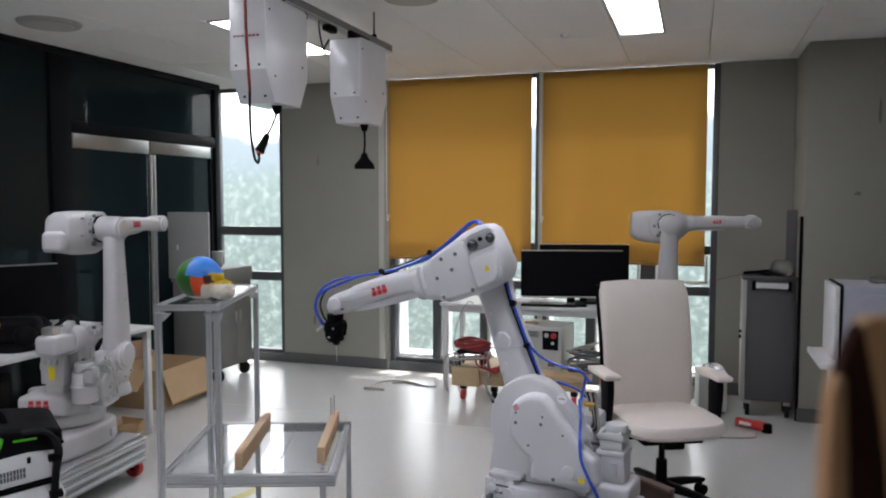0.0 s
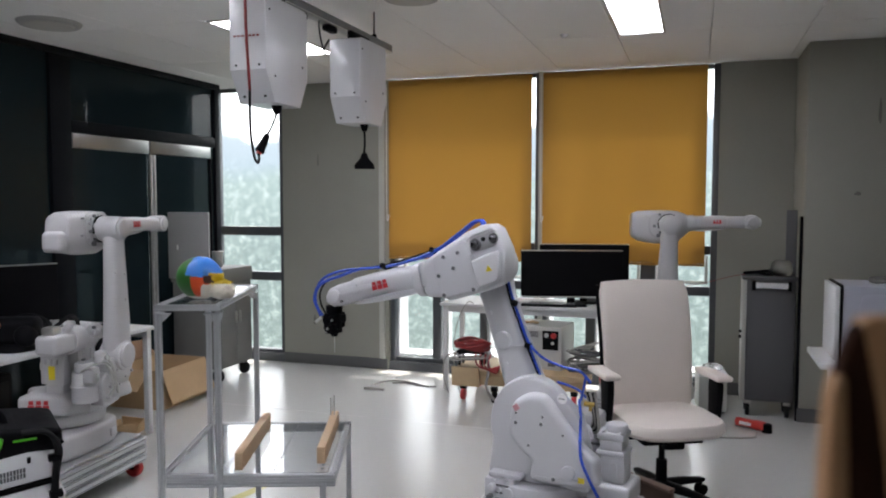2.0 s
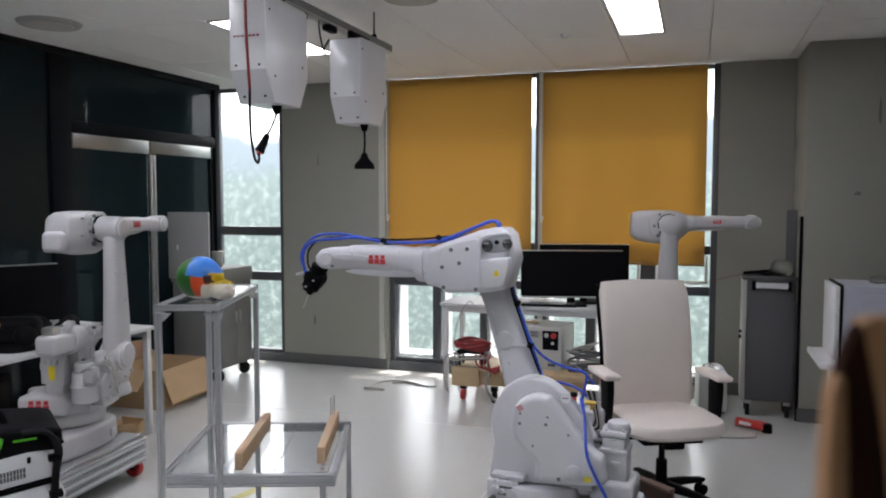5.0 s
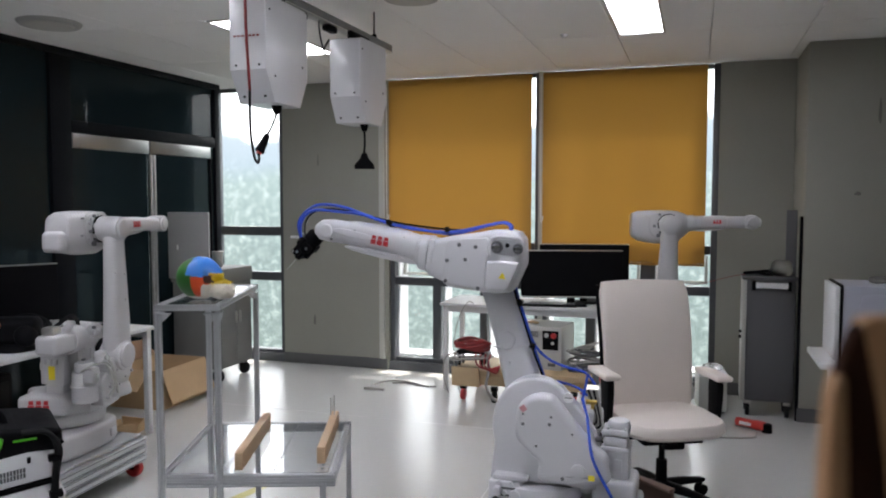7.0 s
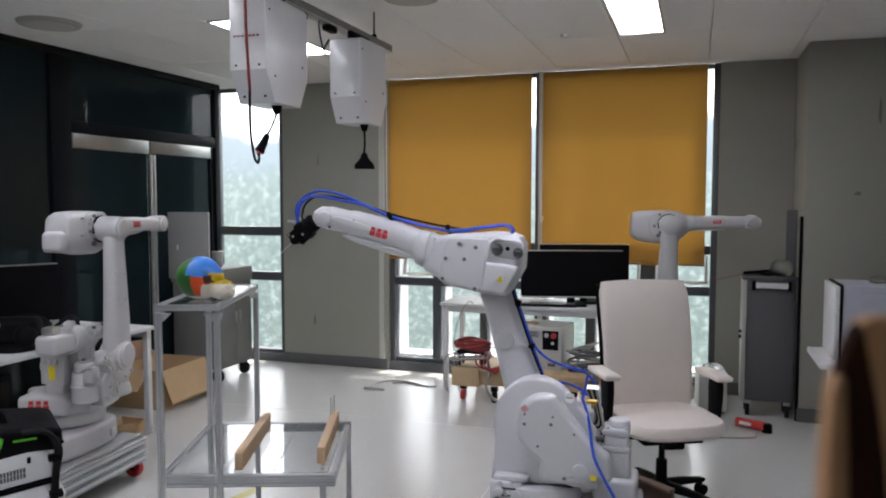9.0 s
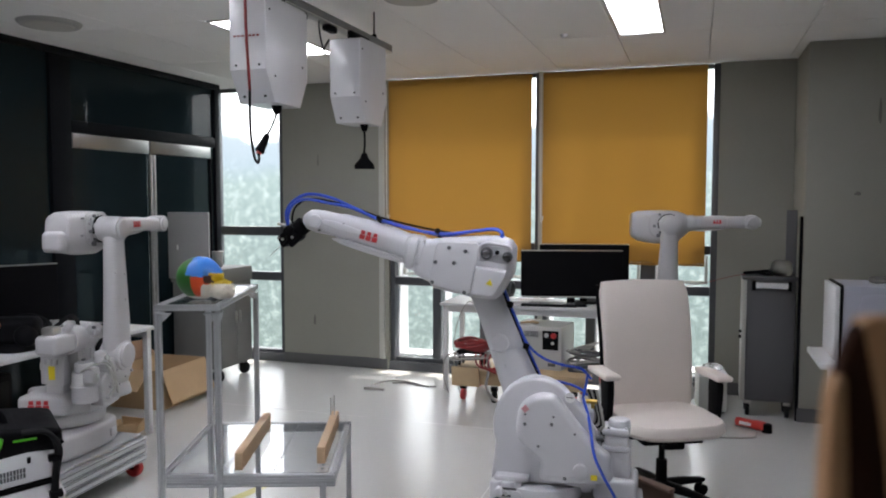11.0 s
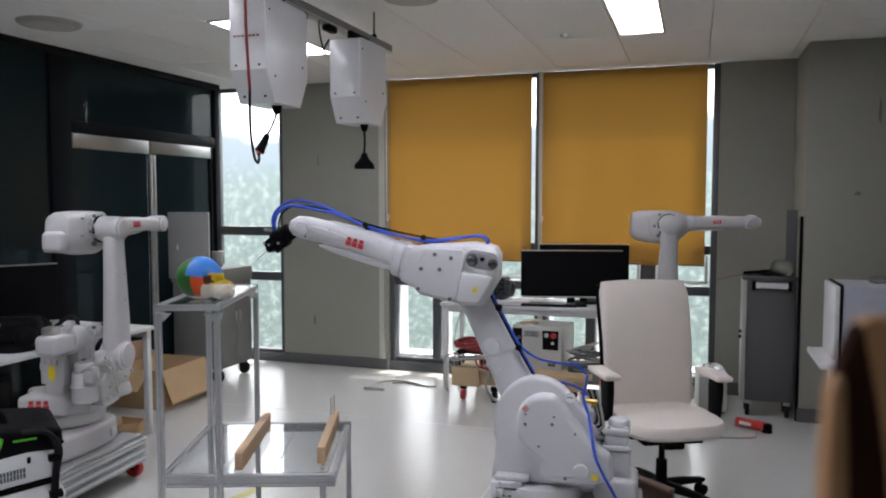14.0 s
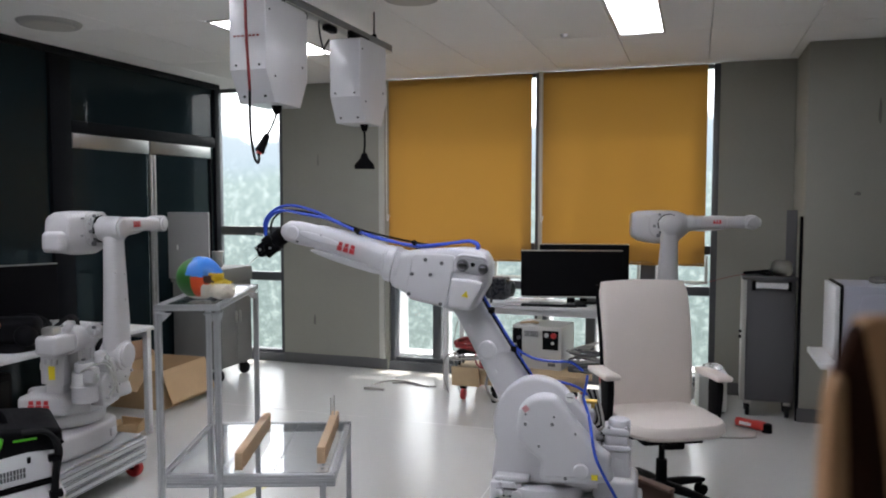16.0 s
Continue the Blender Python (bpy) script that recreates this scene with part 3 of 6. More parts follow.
def robot(m, label, paint, hip, arm, fore, moving=False):
    """Forward is x; the housing side is +y. Joint heights in metres over the floor of the root."""
    t = thing("industrial_robot", m, label, "robot arm", "industrial robots")
    # foot
    parked = fore > 0.725
    z0 = hip - 0.487
    if parked:
        base = parked_foot(t, m, paint)
    else:
        bm = B()
        prism(bm, [(-0.24, -0.18), (0.16, -0.18), (0.20, -0.12), (0.20, 0.12), (0.16, 0.18), (-0.24, 0.18), (-0.34, 0.12), (-0.34, -0.12)], 0, 0.09, 0.012, pose(0, 0, z0, 90, 0, 0))
        cyl(bm, (0, 0, z0 + 0.01), (0, 0, z0 + 0.19), 0.185, 0.165, 36, 0.012)
        box(bm, -0.42, -0.12, -0.11, 0.11, z0 + 0.005, z0 + 0.15, 0.02)
        base = part("base", bm, paint, t)
        mark(0.13, 0.042, 0, base, pose(-0.4215, 0, z0 + 0.09, 0, 0, 90))
    cb = B()
    h = -0.12 if moving else 0
    if parked:
        box(cb, -0.395, -0.30, -0.04, 0.06, z0 + 0.10, z0 + 0.16, 0.01)
        for k in range(3):
            box(cb, -0.42, -0.398, -0.02 + 0.03 * k, 0.0 + 0.03 * k, z0 + 0.26, z0 + 0.29, 0.004)
    box(cb, -0.40, -0.27, -0.05, 0.085, z0 + 0.151, z0 + 0.32 + h, 0.012)
    box(cb, -0.41, -0.26, -0.06, 0.095, z0 + 0.305 + h, z0 + 0.335 + h, 0.006)
    box(cb, -0.37, -0.29, 0.086, 0.11, z0 + 0.22 + h, z0 + 0.26 + h, 0.006)
    cb = part("connector_box", cb, paint, t)
    part("warning_label", box(B(), -0.4035, -0.4005, 0.0, 0.035, z0 + 0.18 + h / 4, z0 + 0.25 + h), YELLOW, cb)
    if not moving:
        return parked_upper(t, paint, arm, fore)
    # turning column
    u = B()
    cyl(u, (0, 0, -0.29), (0, 0, -0.20), 0.175, 0.175, 36, 0.01)
    out = [(0.165 * math.cos(a), 0.012 + 0.190 * math.sin(a)) for a in [radians(d) for d in range(-20, 145, 9)]]
    out += [(-0.188, 0.075), (-0.222, -0.05), (-0.226, -0.20), (0.172, -0.20)]
    prism(u, out, 0.035, 0.105, 0.012)
    box(u, -0.21, 0.165, -0.15, 0.06, -0.24, -0.14, 0.02)
    turret = part("turret", u, paint, t)
    c = B()
    prism(c, round_outline([(0.060, -0.015), (0.064, 0.06), (0.045, 0.115), (-0.008, 0.150), (-0.066, 0.152), (-0.100, 0.125), (-0.165, 0.045), (-0.232, -0.025), (-0.272, -0.055), (-0.276, -0.10), (-0.276, -0.150), (-0.16, -0.168), (-0.030, -0.168), (-0.024, -0.10), (0.012, -0.068)], 4), 0.100, 0.167, 0.026, seg=5)
    cov = part("gear_cover", c, paint, turret)
    for x, z, r in ((0.031, 0.043, 0.0065), (-0.067, 0.049, 0.0065), (-0.019, -0.035, 0.0050), (0.030, 0.080, 0.0045), (-0.073, 0.077, 0.0045), (-0.150, 0.020, 0.0045), (-0.220, -0.036, 0.0045), (-0.116, -0.146, 0.0070)):
        part("bolt_washer", cyl(B(), (x, 0.164, z), (x, 0.1685, z), r * 1.7, seg=16), paint, turret)
        part("bolt", cyl(B(), (x, 0.163, z), (x, 0.170, z), r, seg=12), BOLT, turret)
    part("cap", cyl(B(), (-0.171, 0.163, -0.113), (-0.171, 0.180, -0.113), 0.027, 0.025, 28, 0.003), paint, turret)
    part("warning_label", box(B(), -0.231, -0.208, 0.1665, 0.169, -0.143, -0.123), YELLOW, turret)
    for x, z in ((0.075, -0.190), (0.125, -0.190), (0.10, -0.225), (0.150, -0.275)):
        part("bolt", cyl(B(), (x, 0.150, z), (x, 0.168, z), 0.009, seg=12), paint, turret)
    part("motor_foot", box(B(), -0.385, -0.15, -0.12, 0.155, -0.33, -0.252, 0.018), paint, turret)
    part("slot", box(B(), -0.30, -0.25, 0.1535, 0.157, -0.287, -0.281), BOLT, turret)
    # pinkish reflection on the gear cover, drawn as a small coloured plate
    part("pink_sticker", box(B(), -0.011, 0.011, 0.166, 0.1678, -0.011, 0.011), mat("pink_sticker", (0.62, 0.30, 0.33), 0.5, 0, 0.1), turret, "small pink diamond painted for a reflection").matrix_basis = pose(0.030, 0.002, 0.100, 0, 40, 0)
    for zz in (-0.262, -0.235, -0.208):
        part("connector_slot", box(B(), 0.055, 0.115, 0.158, 0.1625, zz - 0.004, zz + 0.004, 0.001), GREYM, turret)
    part("connector_plug", cyl(B(), (0.125, 0.155, -0.215), (0.125, 0.185, -0.215), 0.016, 0.014, 16, 0.002), paint, turret)
    part("connector_plug", cyl(B(), (0.135, 0.155, -0.255), (0.135, 0.180, -0.255), 0.013, 0.012, 16, 0.002), BOLT, turret)
    part("round_sticker", cyl(B(), (-0.124, 0.104, 0.136), (-0.124, 0.1075, 0.136), 0.019, seg=20), mat("bright_sticker", (0.92, 0.92, 0.92), 0.35, 0, 0.02), turret)
    part("sticker_slot", box(B(), -0.136, -0.112, 0.107, 0.109, 0.1345, 0.1375), GREYM, turret)
    # motors at the rear
    mo = B()
    box(mo, -0.338, -0.238, -0.06, 0.05, -0.012, 0.014, 0.008)
    cyl(mo, (-0.298, -0.005, 0.012), (-0.298, -0.005, 0.042), 0.043, 0.039, 28, 0.008)
    box(mo, -0.332, -0.246, -0.055, 0.045, -0.055, -0.012, 0.010)
    box(mo, -0.342, -0.236, -0.062, 0.052, -0.070, -0.050, 0.006)
    box(mo, -0.340, -0.250, -0.055, 0.045, -0.175, -0.070, 0.010)
    box(mo, -0.368, -0.205, -0.10, 0.075, -0.250, -0.168, 0.020, seg=4)
    for x in (-0.325, -0.262):
        cyl(mo, (x, 0.040, 0.014), (x, 0.040, 0.022), 0.006, seg=10)
    box(mo, -0.315, -0.285, 0.045, 0.054, -0.145, -0.095, 0.003)
    part("motor_plug", cyl(B(), (-0.236, 0.02, -0.03), (-0.212, 0.03, -0.03), 0.014, 0.012, 14, 0.002), BOLT, turret)
    part("axis_motor", mo, paint, turret)
    mo = B()
    cyl(mo, (-0.165, -0.13, -0.04), (-0.165, 0.034, -0.04), 0.068, 0.068, 28, 0.01)
    cyl(mo, (-0.165, -0.19, -0.04), (-0.165, -0.128, -0.04), 0.052, 0.056, 24, 0.008)
    box(mo, -0.23, -0.13, -0.11, 0.0, 0.0, 0.06, 0.015)
    box(mo, -0.16, 0.02, -0.165, -0.06, -0.22, -0.12, 0.02)
    part("arm_motor", mo, paint, turret)
    gb = B()
    box(gb, 0.04, 0.165, 0.05, 0.16, -0.275, -0.185, 0.012)
    box(gb, 0.02, 0.15, 0.04, 0.15, -0.185, -0.165, 0.006)
    cyl(gb, (0.06, 0.15, -0.23), (0.06, 0.175, -0.23), 0.02, seg=16)
    part("connector_block", gb, paint, turret)
    # lower arm
    lo = B()
    rings = []
    for k, (z, cx, rx, ry) in enumerate(((-0.05, 0.01, 0.10, 0.05), (0.05, 0.018, 0.098, 0.058), (0.18, 0.022, 0.075, 0.06), (0.34, 0.018, 0.068, 0.056), (arm - 0.14, 0.015, 0.064, 0.055), (arm - 0.03, 0.008, 0.078, 0.055), (arm + 0.05, 0.0, 0.062, 0.05))):
        rings.append([(cx + p[1], -0.035 + p[2] * ry / 0.05 * 1.0, z) for p in oval(0, 0, 0, rx, 0.05, 28, 3.2)])
    loft(lo, rings)
    cyl(lo, (0, -0.105, 0), (0, 0.03, 0), 0.105, 0.105, 36, 0.012)
    cyl(lo, (0, -0.115, arm), (0, 0.02, arm), 0.085, 0.085, 36, 0.012)
    low = part("lower_arm", lo, paint, t)
    part("boss", cyl(B(), (0.03, 0.012, 0.345), (0.03, 0.029, 0.345), 0.040, 0.034, 28, 0.006), paint, low)
    part("seam", prism(B(), [(-0.052, 0.30), (0.088, 0.33), (0.088, 0.334), (-0.052, 0.304)], 0.02, 0.027), paint, low)
    for z, y in ((arm * 0.55, 0.024), (arm * 0.72, 0.022), (arm * 0.40, 0.026)):
        part("bolt", cyl(B(), (0.045, y - 0.01, z), (0.045, y + 0.004, z), 0.007, seg=10), paint, low)
        part("bolt", cyl(B(), (0.03, -y - 0.078, z), (0.03, -y - 0.066, z), 0.008, seg=10), paint, low)
    for z in (0, arm):
        part("axis_cap", cyl(B(), (0, -0.126, z), (0, -0.113, z), 0.06, 0.064, 30, 0.003), paint, low)
    part("seal_ring", cyl(B(), (0, 0.018, arm), (0, 0.026, arm), 0.09, seg=36), BLACK, low)
    part("seal_ring", cyl(B(), (0, 0.028, 0), (0, 0.034, 0), 0.11, seg=36), BLACK, low)
    # forearm
    f = B()
    blk = [(0.226, 0.050), (0.205, 0.068), (0.165, 0.084), (0.130, 0.096), (0.04, 0.124), (-0.004, 0.140), (-0.072, 0.152), (-0.106, 0.148), (-0.130, 0.125), (-0.143, 0.06), (-0.147, 0.033), (-0.122, -0.055), (-0.110, -0.076), (-0.06, -0.088), (-0.006, -0.094), (0.126, -0.100), (0.152, -0.082), (0.210, -0.070), (0.226, -0.050)]
    prism(f, blk, 0.030, 0.160, 0.027, seg=5)
    fa = part("forearm", f, paint, t)
    part("side_plate", prism(B(), [(0.150, 0.060), (0.145, 0.078), (0.08, 0.096), (0.0, 0.112), (-0.014, 0.100), (-0.014, 0.03), (-0.020, -0.074), (0.0, -0.082), (0.125, -0.087), (0.148, -0.066)], 0.158, 0.1665, 0.005), paint, fa)
    k = fore / 0.72
    tb = B()
    rr = []
    for x, zc, rz, ry in ((-0.02, 0.0, 0.055, 0.05), (0.20, 0.008, 0.062, 0.062), (0.27, 0.014, 0.060, 0.064), (0.275, 0.016, 0.053, 0.058), (0.36, 0.026, 0.052, 0.057), (0.46, 0.030, 0.050, 0.055), (0.565, 0.028, 0.049, 0.052), (0.58, 0.026, 0.045, 0.047), (0.66, 0.022, 0.046, 0.045), (0.70, 0.020, 0.040, 0.042), (0.722, 0.018, 0.022, 0.03)):
        rr.append(oval((0.2 + (x - 0.2) * k) if x > 0.1 else x, 0.085, zc, ry, rz, 28, 2.8))
    loft(tb, rr)
    part("arm_tube", tb, paint, fa)
    cl = B()
    loft(cl, [oval(x, 0.085, 0.006, ry, rz, 28, 3.0) for x, ry, rz in ((0.225, 0.070, 0.066), (0.231, 0.074, 0.070), (0.256, 0.074, 0.068), (0.262, 0.068, 0.062))])
    part("collar", cl, paint, fa)
    part("collar_rib", box(B(), 0.195, 0.222, 0.05, 0.163, -0.028, 0.070, 0.010), paint, fa)
    w = B()
    prism(w, round_outline([(0.215, -0.028), (0.3 * k, -0.045), (0.50 * k, -0.040), (0.58 * k, -0.026), (0.50 * k, -0.018), (0.3, -0.02)], 3), 0.05, 0.132, 0.006)
    part("underside_cover", w, paint, fa)
    part("wrist_cap", cyl(B(), (0.665 * k + 0.2 * (1 - k), 0.126, 0.022), (0.665 * k + 0.2 * (1 - k), 0.138, 0.022), 0.030, 0.026, 24, 0.004), paint, fa)
    for x, z in ((0.60, 0.048), (0.54, 0.052), (0.33, 0.060), (0.635, 0.004)):
        part("bolt", cyl(B(), (0.2 + (x - 0.2) * k, 0.12, z - 0.01), (0.2 + (x - 0.2) * k, 0.137, z - 0.01), 0.005, seg=10), BOLT, fa)
    pn = B()
    prism(pn, round_outline([(0.46 * k, 0.036), (0.60 * k, 0.044), (0.63 * k, 0.024), (0.55 * k, 0.014), (0.45 * k, 0.018)], 4), 0.134, 0.1415, 0.003)
    part("side_panel", pn, paint, fa)
    mark(0.078, 0.034, 0, fa, pose(0.425 * k + 0.06 * (1 - k), 0.1445, 0.024, 0, 0, 180))
    pl = B()
    prism(pl, round_outline([(-0.132, 0.075), (-0.134, 0.106), (-0.118, 0.120), (-0.040, 0.112), (-0.022, 0.098), (-0.024, 0.068), (-0.05, 0.058), (-0.12, 0.064)], 4), 0.157, 0.1615, 0.002)
    part("motor_pocket", pl, mat("pocket_grey", (0.36, 0.36, 0.38), 0.4, 0, 0.06), fa, "recessed grey motor pocket")
    rim = B()
    tube(rim, [(-0.018, 0.16, 0.052), (-0.012, 0.162, 0.09), (-0.03, 0.16, 0.118), (-0.08, 0.158, 0.126), (-0.118, 0.157, 0.128), (-0.134, 0.155, 0.112)], 0.007, 10)
    part("pocket_rim", rim, paint, fa)
    for x, z, r in ((-0.044, 0.084, 0.019), (-0.121, 0.091, 0.016)):
        part("motor_cap", cyl(B(), (x, 0.160, z), (x, 0.182, z), r, r * 0.8, 24, 0.005), mat("dark_chrome", (0.20, 0.20, 0.21), 0.18, 0.9, 0.2, 40, 0), fa, "dark shiny round motor cap")
        part("cap_ring", cyl(B(), (x, 0.160, z), (x, 0.166, z), r * 1.25, r * 1.2, 24, 0.002), GREYM, fa)
    part("bolt", cyl(B(), (-0.081, 0.160, 0.097), (-0.081, 0.170, 0.097), 0.008, seg=12), BLACK, fa)
    cv = B()
    prism(cv, [(-0.016, 0.028), (-0.080, 0.040), (-0.134, 0.044), (-0.139, 0.030), (-0.115, -0.054), (-0.101, -0.068), (-0.030, -0.080), (-0.022, -0.070)], 0.155, 0.182, 0.012, seg=4)
    part("rear_cover", cv, paint, fa)
    for x, z in ((0.098, 0.068), (0.034, 0.071), (0.066, 0.018), (0.136, 0.002), (0.130, -0.074), (0.002, -0.078)):
        part("bolt_washer", cyl(B(), (x, 0.164, z), (x, 0.1685, z), 0.0115, seg=16), paint, fa)
        b2 = B()
        cyl(b2, (x, 0.166, z), (x, 0.1725, z), 0.0075, seg=12)
        part("bolt", b2, BOLT, fa)
    part("warning_label", prism(B(), [(-0.097, -0.024), (-0.071, -0.024), (-0.084, -0.001)], 0.181, 0.1845), YELLOW, fa)
    return t, turret, low, fa

def joints(base, arm, hip, j1, j2, j3):
    """Poses of the turning column, the lower arm and the forearm in the root's space."""
    turn = pose(0, 0, 0, 0, 0, base + j1)
    a = Matrix.Translation((0, 0, hip)) @ turn
    b = a @ pose(0, 0, 0, 0, j2, 0)
    e = b @ Vector((0, 0, arm))
    c = Matrix.Translation(e) @ turn @ pose(0, 0, 0, 0, -j3, 0)
    return a, b, c


def plinth(m, hx, hy, top, label):
    """Low cart of slotted aluminium profile on red castors."""
    t = thing("robot_cart", m, label, "cart", "robot carts")
    for z in (top - 0.04, top - 0.085, top - 0.13):
        for s in (-1, 1):
            part("rail", box(B(), -hx, hx, s * hy - 0.02, s * hy + 0.02, z - 0.02, z + 0.02, 0.003), ALU, t)
            part("rail", box(B(), s * hx - 0.02, s * hx + 0.02, -hy + 0.021, hy - 0.021, z - 0.02, z + 0.02, 0.003), ALU, t)
            for q in (-0.008, 0.008):
                part("slot", box(B(), -hx + 0.02, hx - 0.02, s * (hy + 0.0195) - 0.002, s * (hy + 0.0195) + 0.002, z + q * 1.6 - 0.002, z + q * 1.6 + 0.002), GREYM, t)
            for q in (-0.008, 0.008):
                part("slot", box(B(), s * (hx + 0.0195) - 0.002, s * (hx + 0.0195) + 0.002, -hy + 0.03, hy - 0.03, z + q * 1.6 - 0.002, z + q * 1.6 + 0.002), GREYM, t)
    part("deck", box(B(), -hx + 0.01, hx - 0.01, -hy + 0.01, hy - 0.01, top - 0.018, top, 0.003), ALU, t)
    for x in (-hx + 0.05, hx - 0.05):
        for y in (-hy + 0.03, hy - 0.03):
            w = part("castor", cyl(B(), (x, y - 0.018, 0.05), (x, y + 0.018, 0.05), 0.05, seg=24, bevel=0.006), REDP, t, "red castor wheel")
            f = B()
            box(f, x - 0.012, x + 0.012, y - 0.03, y - 0.021, 0.045, 0.12)
            box(f, x - 0.012, x + 0.012, y + 0.021, y + 0.03, 0.045, 0.12)
            box(f, x - 0.03, x + 0.03, y - 0.03, y + 0.03, 0.105, top - 0.15)
            part("fork", f, BLACK, w)
    return t


# the robot that works
HIP, ARM = 0.718, 0.64
ROOT = pose(-0.554, 2.884, 0)
main_robot, m_turret, m_lower, m_fore = robot(ROOT, "white six-axis industrial robot arm with blue air hoses", ROBOT, HIP, ARM, 0.72, True)
for ch in list(main_robot.children)[:2]:
    ch.matrix_basis = pose(0, 0, 0, 0, 0, 180)
plinth(pose(-0.52, 2.86, 0), 0.42, 0.36, HIP - 0.487, "low aluminium cart carrying the working robot")

# hoses along the arm
def hoses():
    for off, r in ((0.0, 0.0062), (0.022, 0.0062)):
        pts = [(-0.073, 0.11 + off, 0.135), (-0.072, 0.105 + off, 0.165), (-0.039, 0.10 + off, 0.172), (0.023, 0.095 + off, 0.150), (0.151, 0.09 + off, 0.098 + off * 0.3), (0.288, 0.085 + off, 0.090), (0.408, 0.08 + off, 0.092), (0.533, 0.075 + off, 0.108), (0.635, 0.07 + off, 0.122 - off * 0.9), (0.737, 0.07 + off, 0.115 - off), (0.797 - off * 0.6, 0.07 + off, 0.075 - off * 0.5), (0.822 - off, 0.07 + off, 0.02), (0.795 - off * 0.3, 0.07 + off, -0.045)]
        part("air_hose", tube(B(), pts, r), BLUE, m_fore, "bright blue air hose")
    pts = [(0.10, 0.10, 0.118), (0.2, 0.09, 0.108), (0.30, 0.085, 0.102), (0.408, 0.08, 0.10), (0.55, 0.075, 0.108), (0.65, 0.07, 0.108), (0.74, 0.07, 0.092), (0.785, 0.07, 0.05), (0.79, 0.07, 0.0), (0.775, 0.07, -0.04)]
    part("signal_cable", tube(B(), pts, 0.004), BLACK, m_fore, "thin black cable")
    for x, z in ((0.17, 0.10), (0.41, 0.088)):
        part("cable_tie", cyl(B(), (x, 0.06, z - 0.01), (x, 0.12, z + 0.012), 0.011, seg=12), BLACK, m_fore)
    part("air_hose", tube(B(), [(-0.066, 0.0, 0.60), (-0.064, 0.02, 0.50), (-0.066, 0.02, 0.40), (-0.068, 0.022, 0.30), (-0.072, 0.022, 0.20), (-0.08, 0.02, 0.08)], 0.0052), BLUE, m_lower, "bright blue air hose")
    part("air_hose", tube(B(), [(-0.066, 0.025, 0.38), (-0.075, 0.026, 0.30), (-0.11, 0.02, 0.235), (-0.17, 0.01, 0.185), (-0.225, 0.0, 0.15), (-0.248, 0.0, 0.10)], 0.0052), BLUE, m_lower, "bright blue air hose")
    part("signal_cable", tube(B(), [(-0.060, 0.01, 0.60), (-0.058, 0.03, 0.50), (-0.060, 0.03, 0.40), (-0.063, 0.03, 0.28), (-0.07, 0.03, 0.18), (-0.075, 0.025, 0.08)], 0.004), BLACK, m_lower)
    for z in (0.30, 0.47):
        part("cable_tie", cyl(B(), (-0.074, 0.024, z - 0.006), (-0.056, 0.024, z + 0.006), 0.013, seg=12), BLACK, m_lower)
    part("air_hose", tube(B(), [(-0.178, 0.0, 0.20), (-0.174, 0.0, 0.17), (-0.162, 0.0, 0.11)], 0.005), BLUE, m_turret, "bright blue air hose")
    part("air_hose", tube(B(), [(-0.06, -0.02, 0.165), (-0.11, -0.02, 0.155), (-0.15, -0.02, 0.14), (-0.178, -0.01, 0.12)], 0.005), BLUE, m_turret, "bright blue air hose")
    part("air_hose", tube(B(), [(-0.165, 0.03, 0.12), (-0.190, 0.09, 0.07), (-0.205, 0.14, 0.02), (-0.222, 0.18, -0.05), (-0.255, 0.185, -0.12), (-0.30, 0.185, -0.20), (-0.35, 0.185, -0.31)], 0.0055), BLUE, m_turret, "bright blue air hose")
    fit = B()
    cyl(fit, (-0.175, 0.0, 0.10), (-0.215, 0.0, 0.10), 0.009, seg=14)
    cyl(fit, (-0.20, 0.0, 0.10), (-0.20, 0.0, 0.075), 0.008, seg=14)
    part("hose_fitting", fit, BRASS, m_turret, "brass air fitting")
    for a in range(5):
        part("signal_cable", tube(B(), [(-0.17 - 0.01 * a, -0.02, 0.14), (-0.21 - 0.008 * a, 0.0 + 0.01 * a, 0.06 - 0.01 * a), (-0.20, 0.0, -0.01), (-0.25, 0.0, 0.0 - 0.02 * a)], 0.005), BLACK if a % 2 else CABLE_G, m_turret)


hoses()

# wrist and tool
tool = B()
cyl(tool, (0.03, 0, 0), (0.075, 0, 0), 0.036, 0.034, 24, 0.004)
wrist = part("wrist_flange", tool, BLACK, main_robot)
holder = part("tool_holder", box(B(), 0.07, 0.105, -0.042, 0.042, -0.034, 0.034, 0.006), BLACK, wrist, "black tool holder")
part("gripper_body", box(B(), 0.1055, 0.150, -0.030, 0.034, -0.022, 0.028, 0.004), BLACK, holder)
part("sensor", box(B(), 0.112, 0.140, 0.0345, 0.046, -0.012, 0.016, 0.003), BLACK, holder)
for k in range(4):
    a = k * math.pi / 2 + 0.4
    y, z = 0.040 * math.cos(a), 0.034 * math.sin(a)
    part("clamp_jaw", box(B(), 0.062, 0.128, y - 0.010, y + 0.010, z - 0.010, z + 0.010, 0.003), BLACK, holder)
part("nozzle", cyl(B(), (0.1505, 0, 0), (0.165, 0, 0), 0.018, 0.012, 20, 0.003), BLACK, holder)
part("needle", cyl(B(), (0.16, 0, 0), (0.235, 0, 0), 0.0022, 0.001, 8), STEEL, wrist, "thin steel needle")
sp = B()
cyl(sp, (0.08, 0.04, 0.04), (0.10, 0.05, 0.062), 0.006, seg=10)
cyl(sp, (0.08, -0.03, 0.045), (0.09, -0.035, 0.068), 0.006, seg=10)
part("hose_socket", sp, STEEL, wrist)
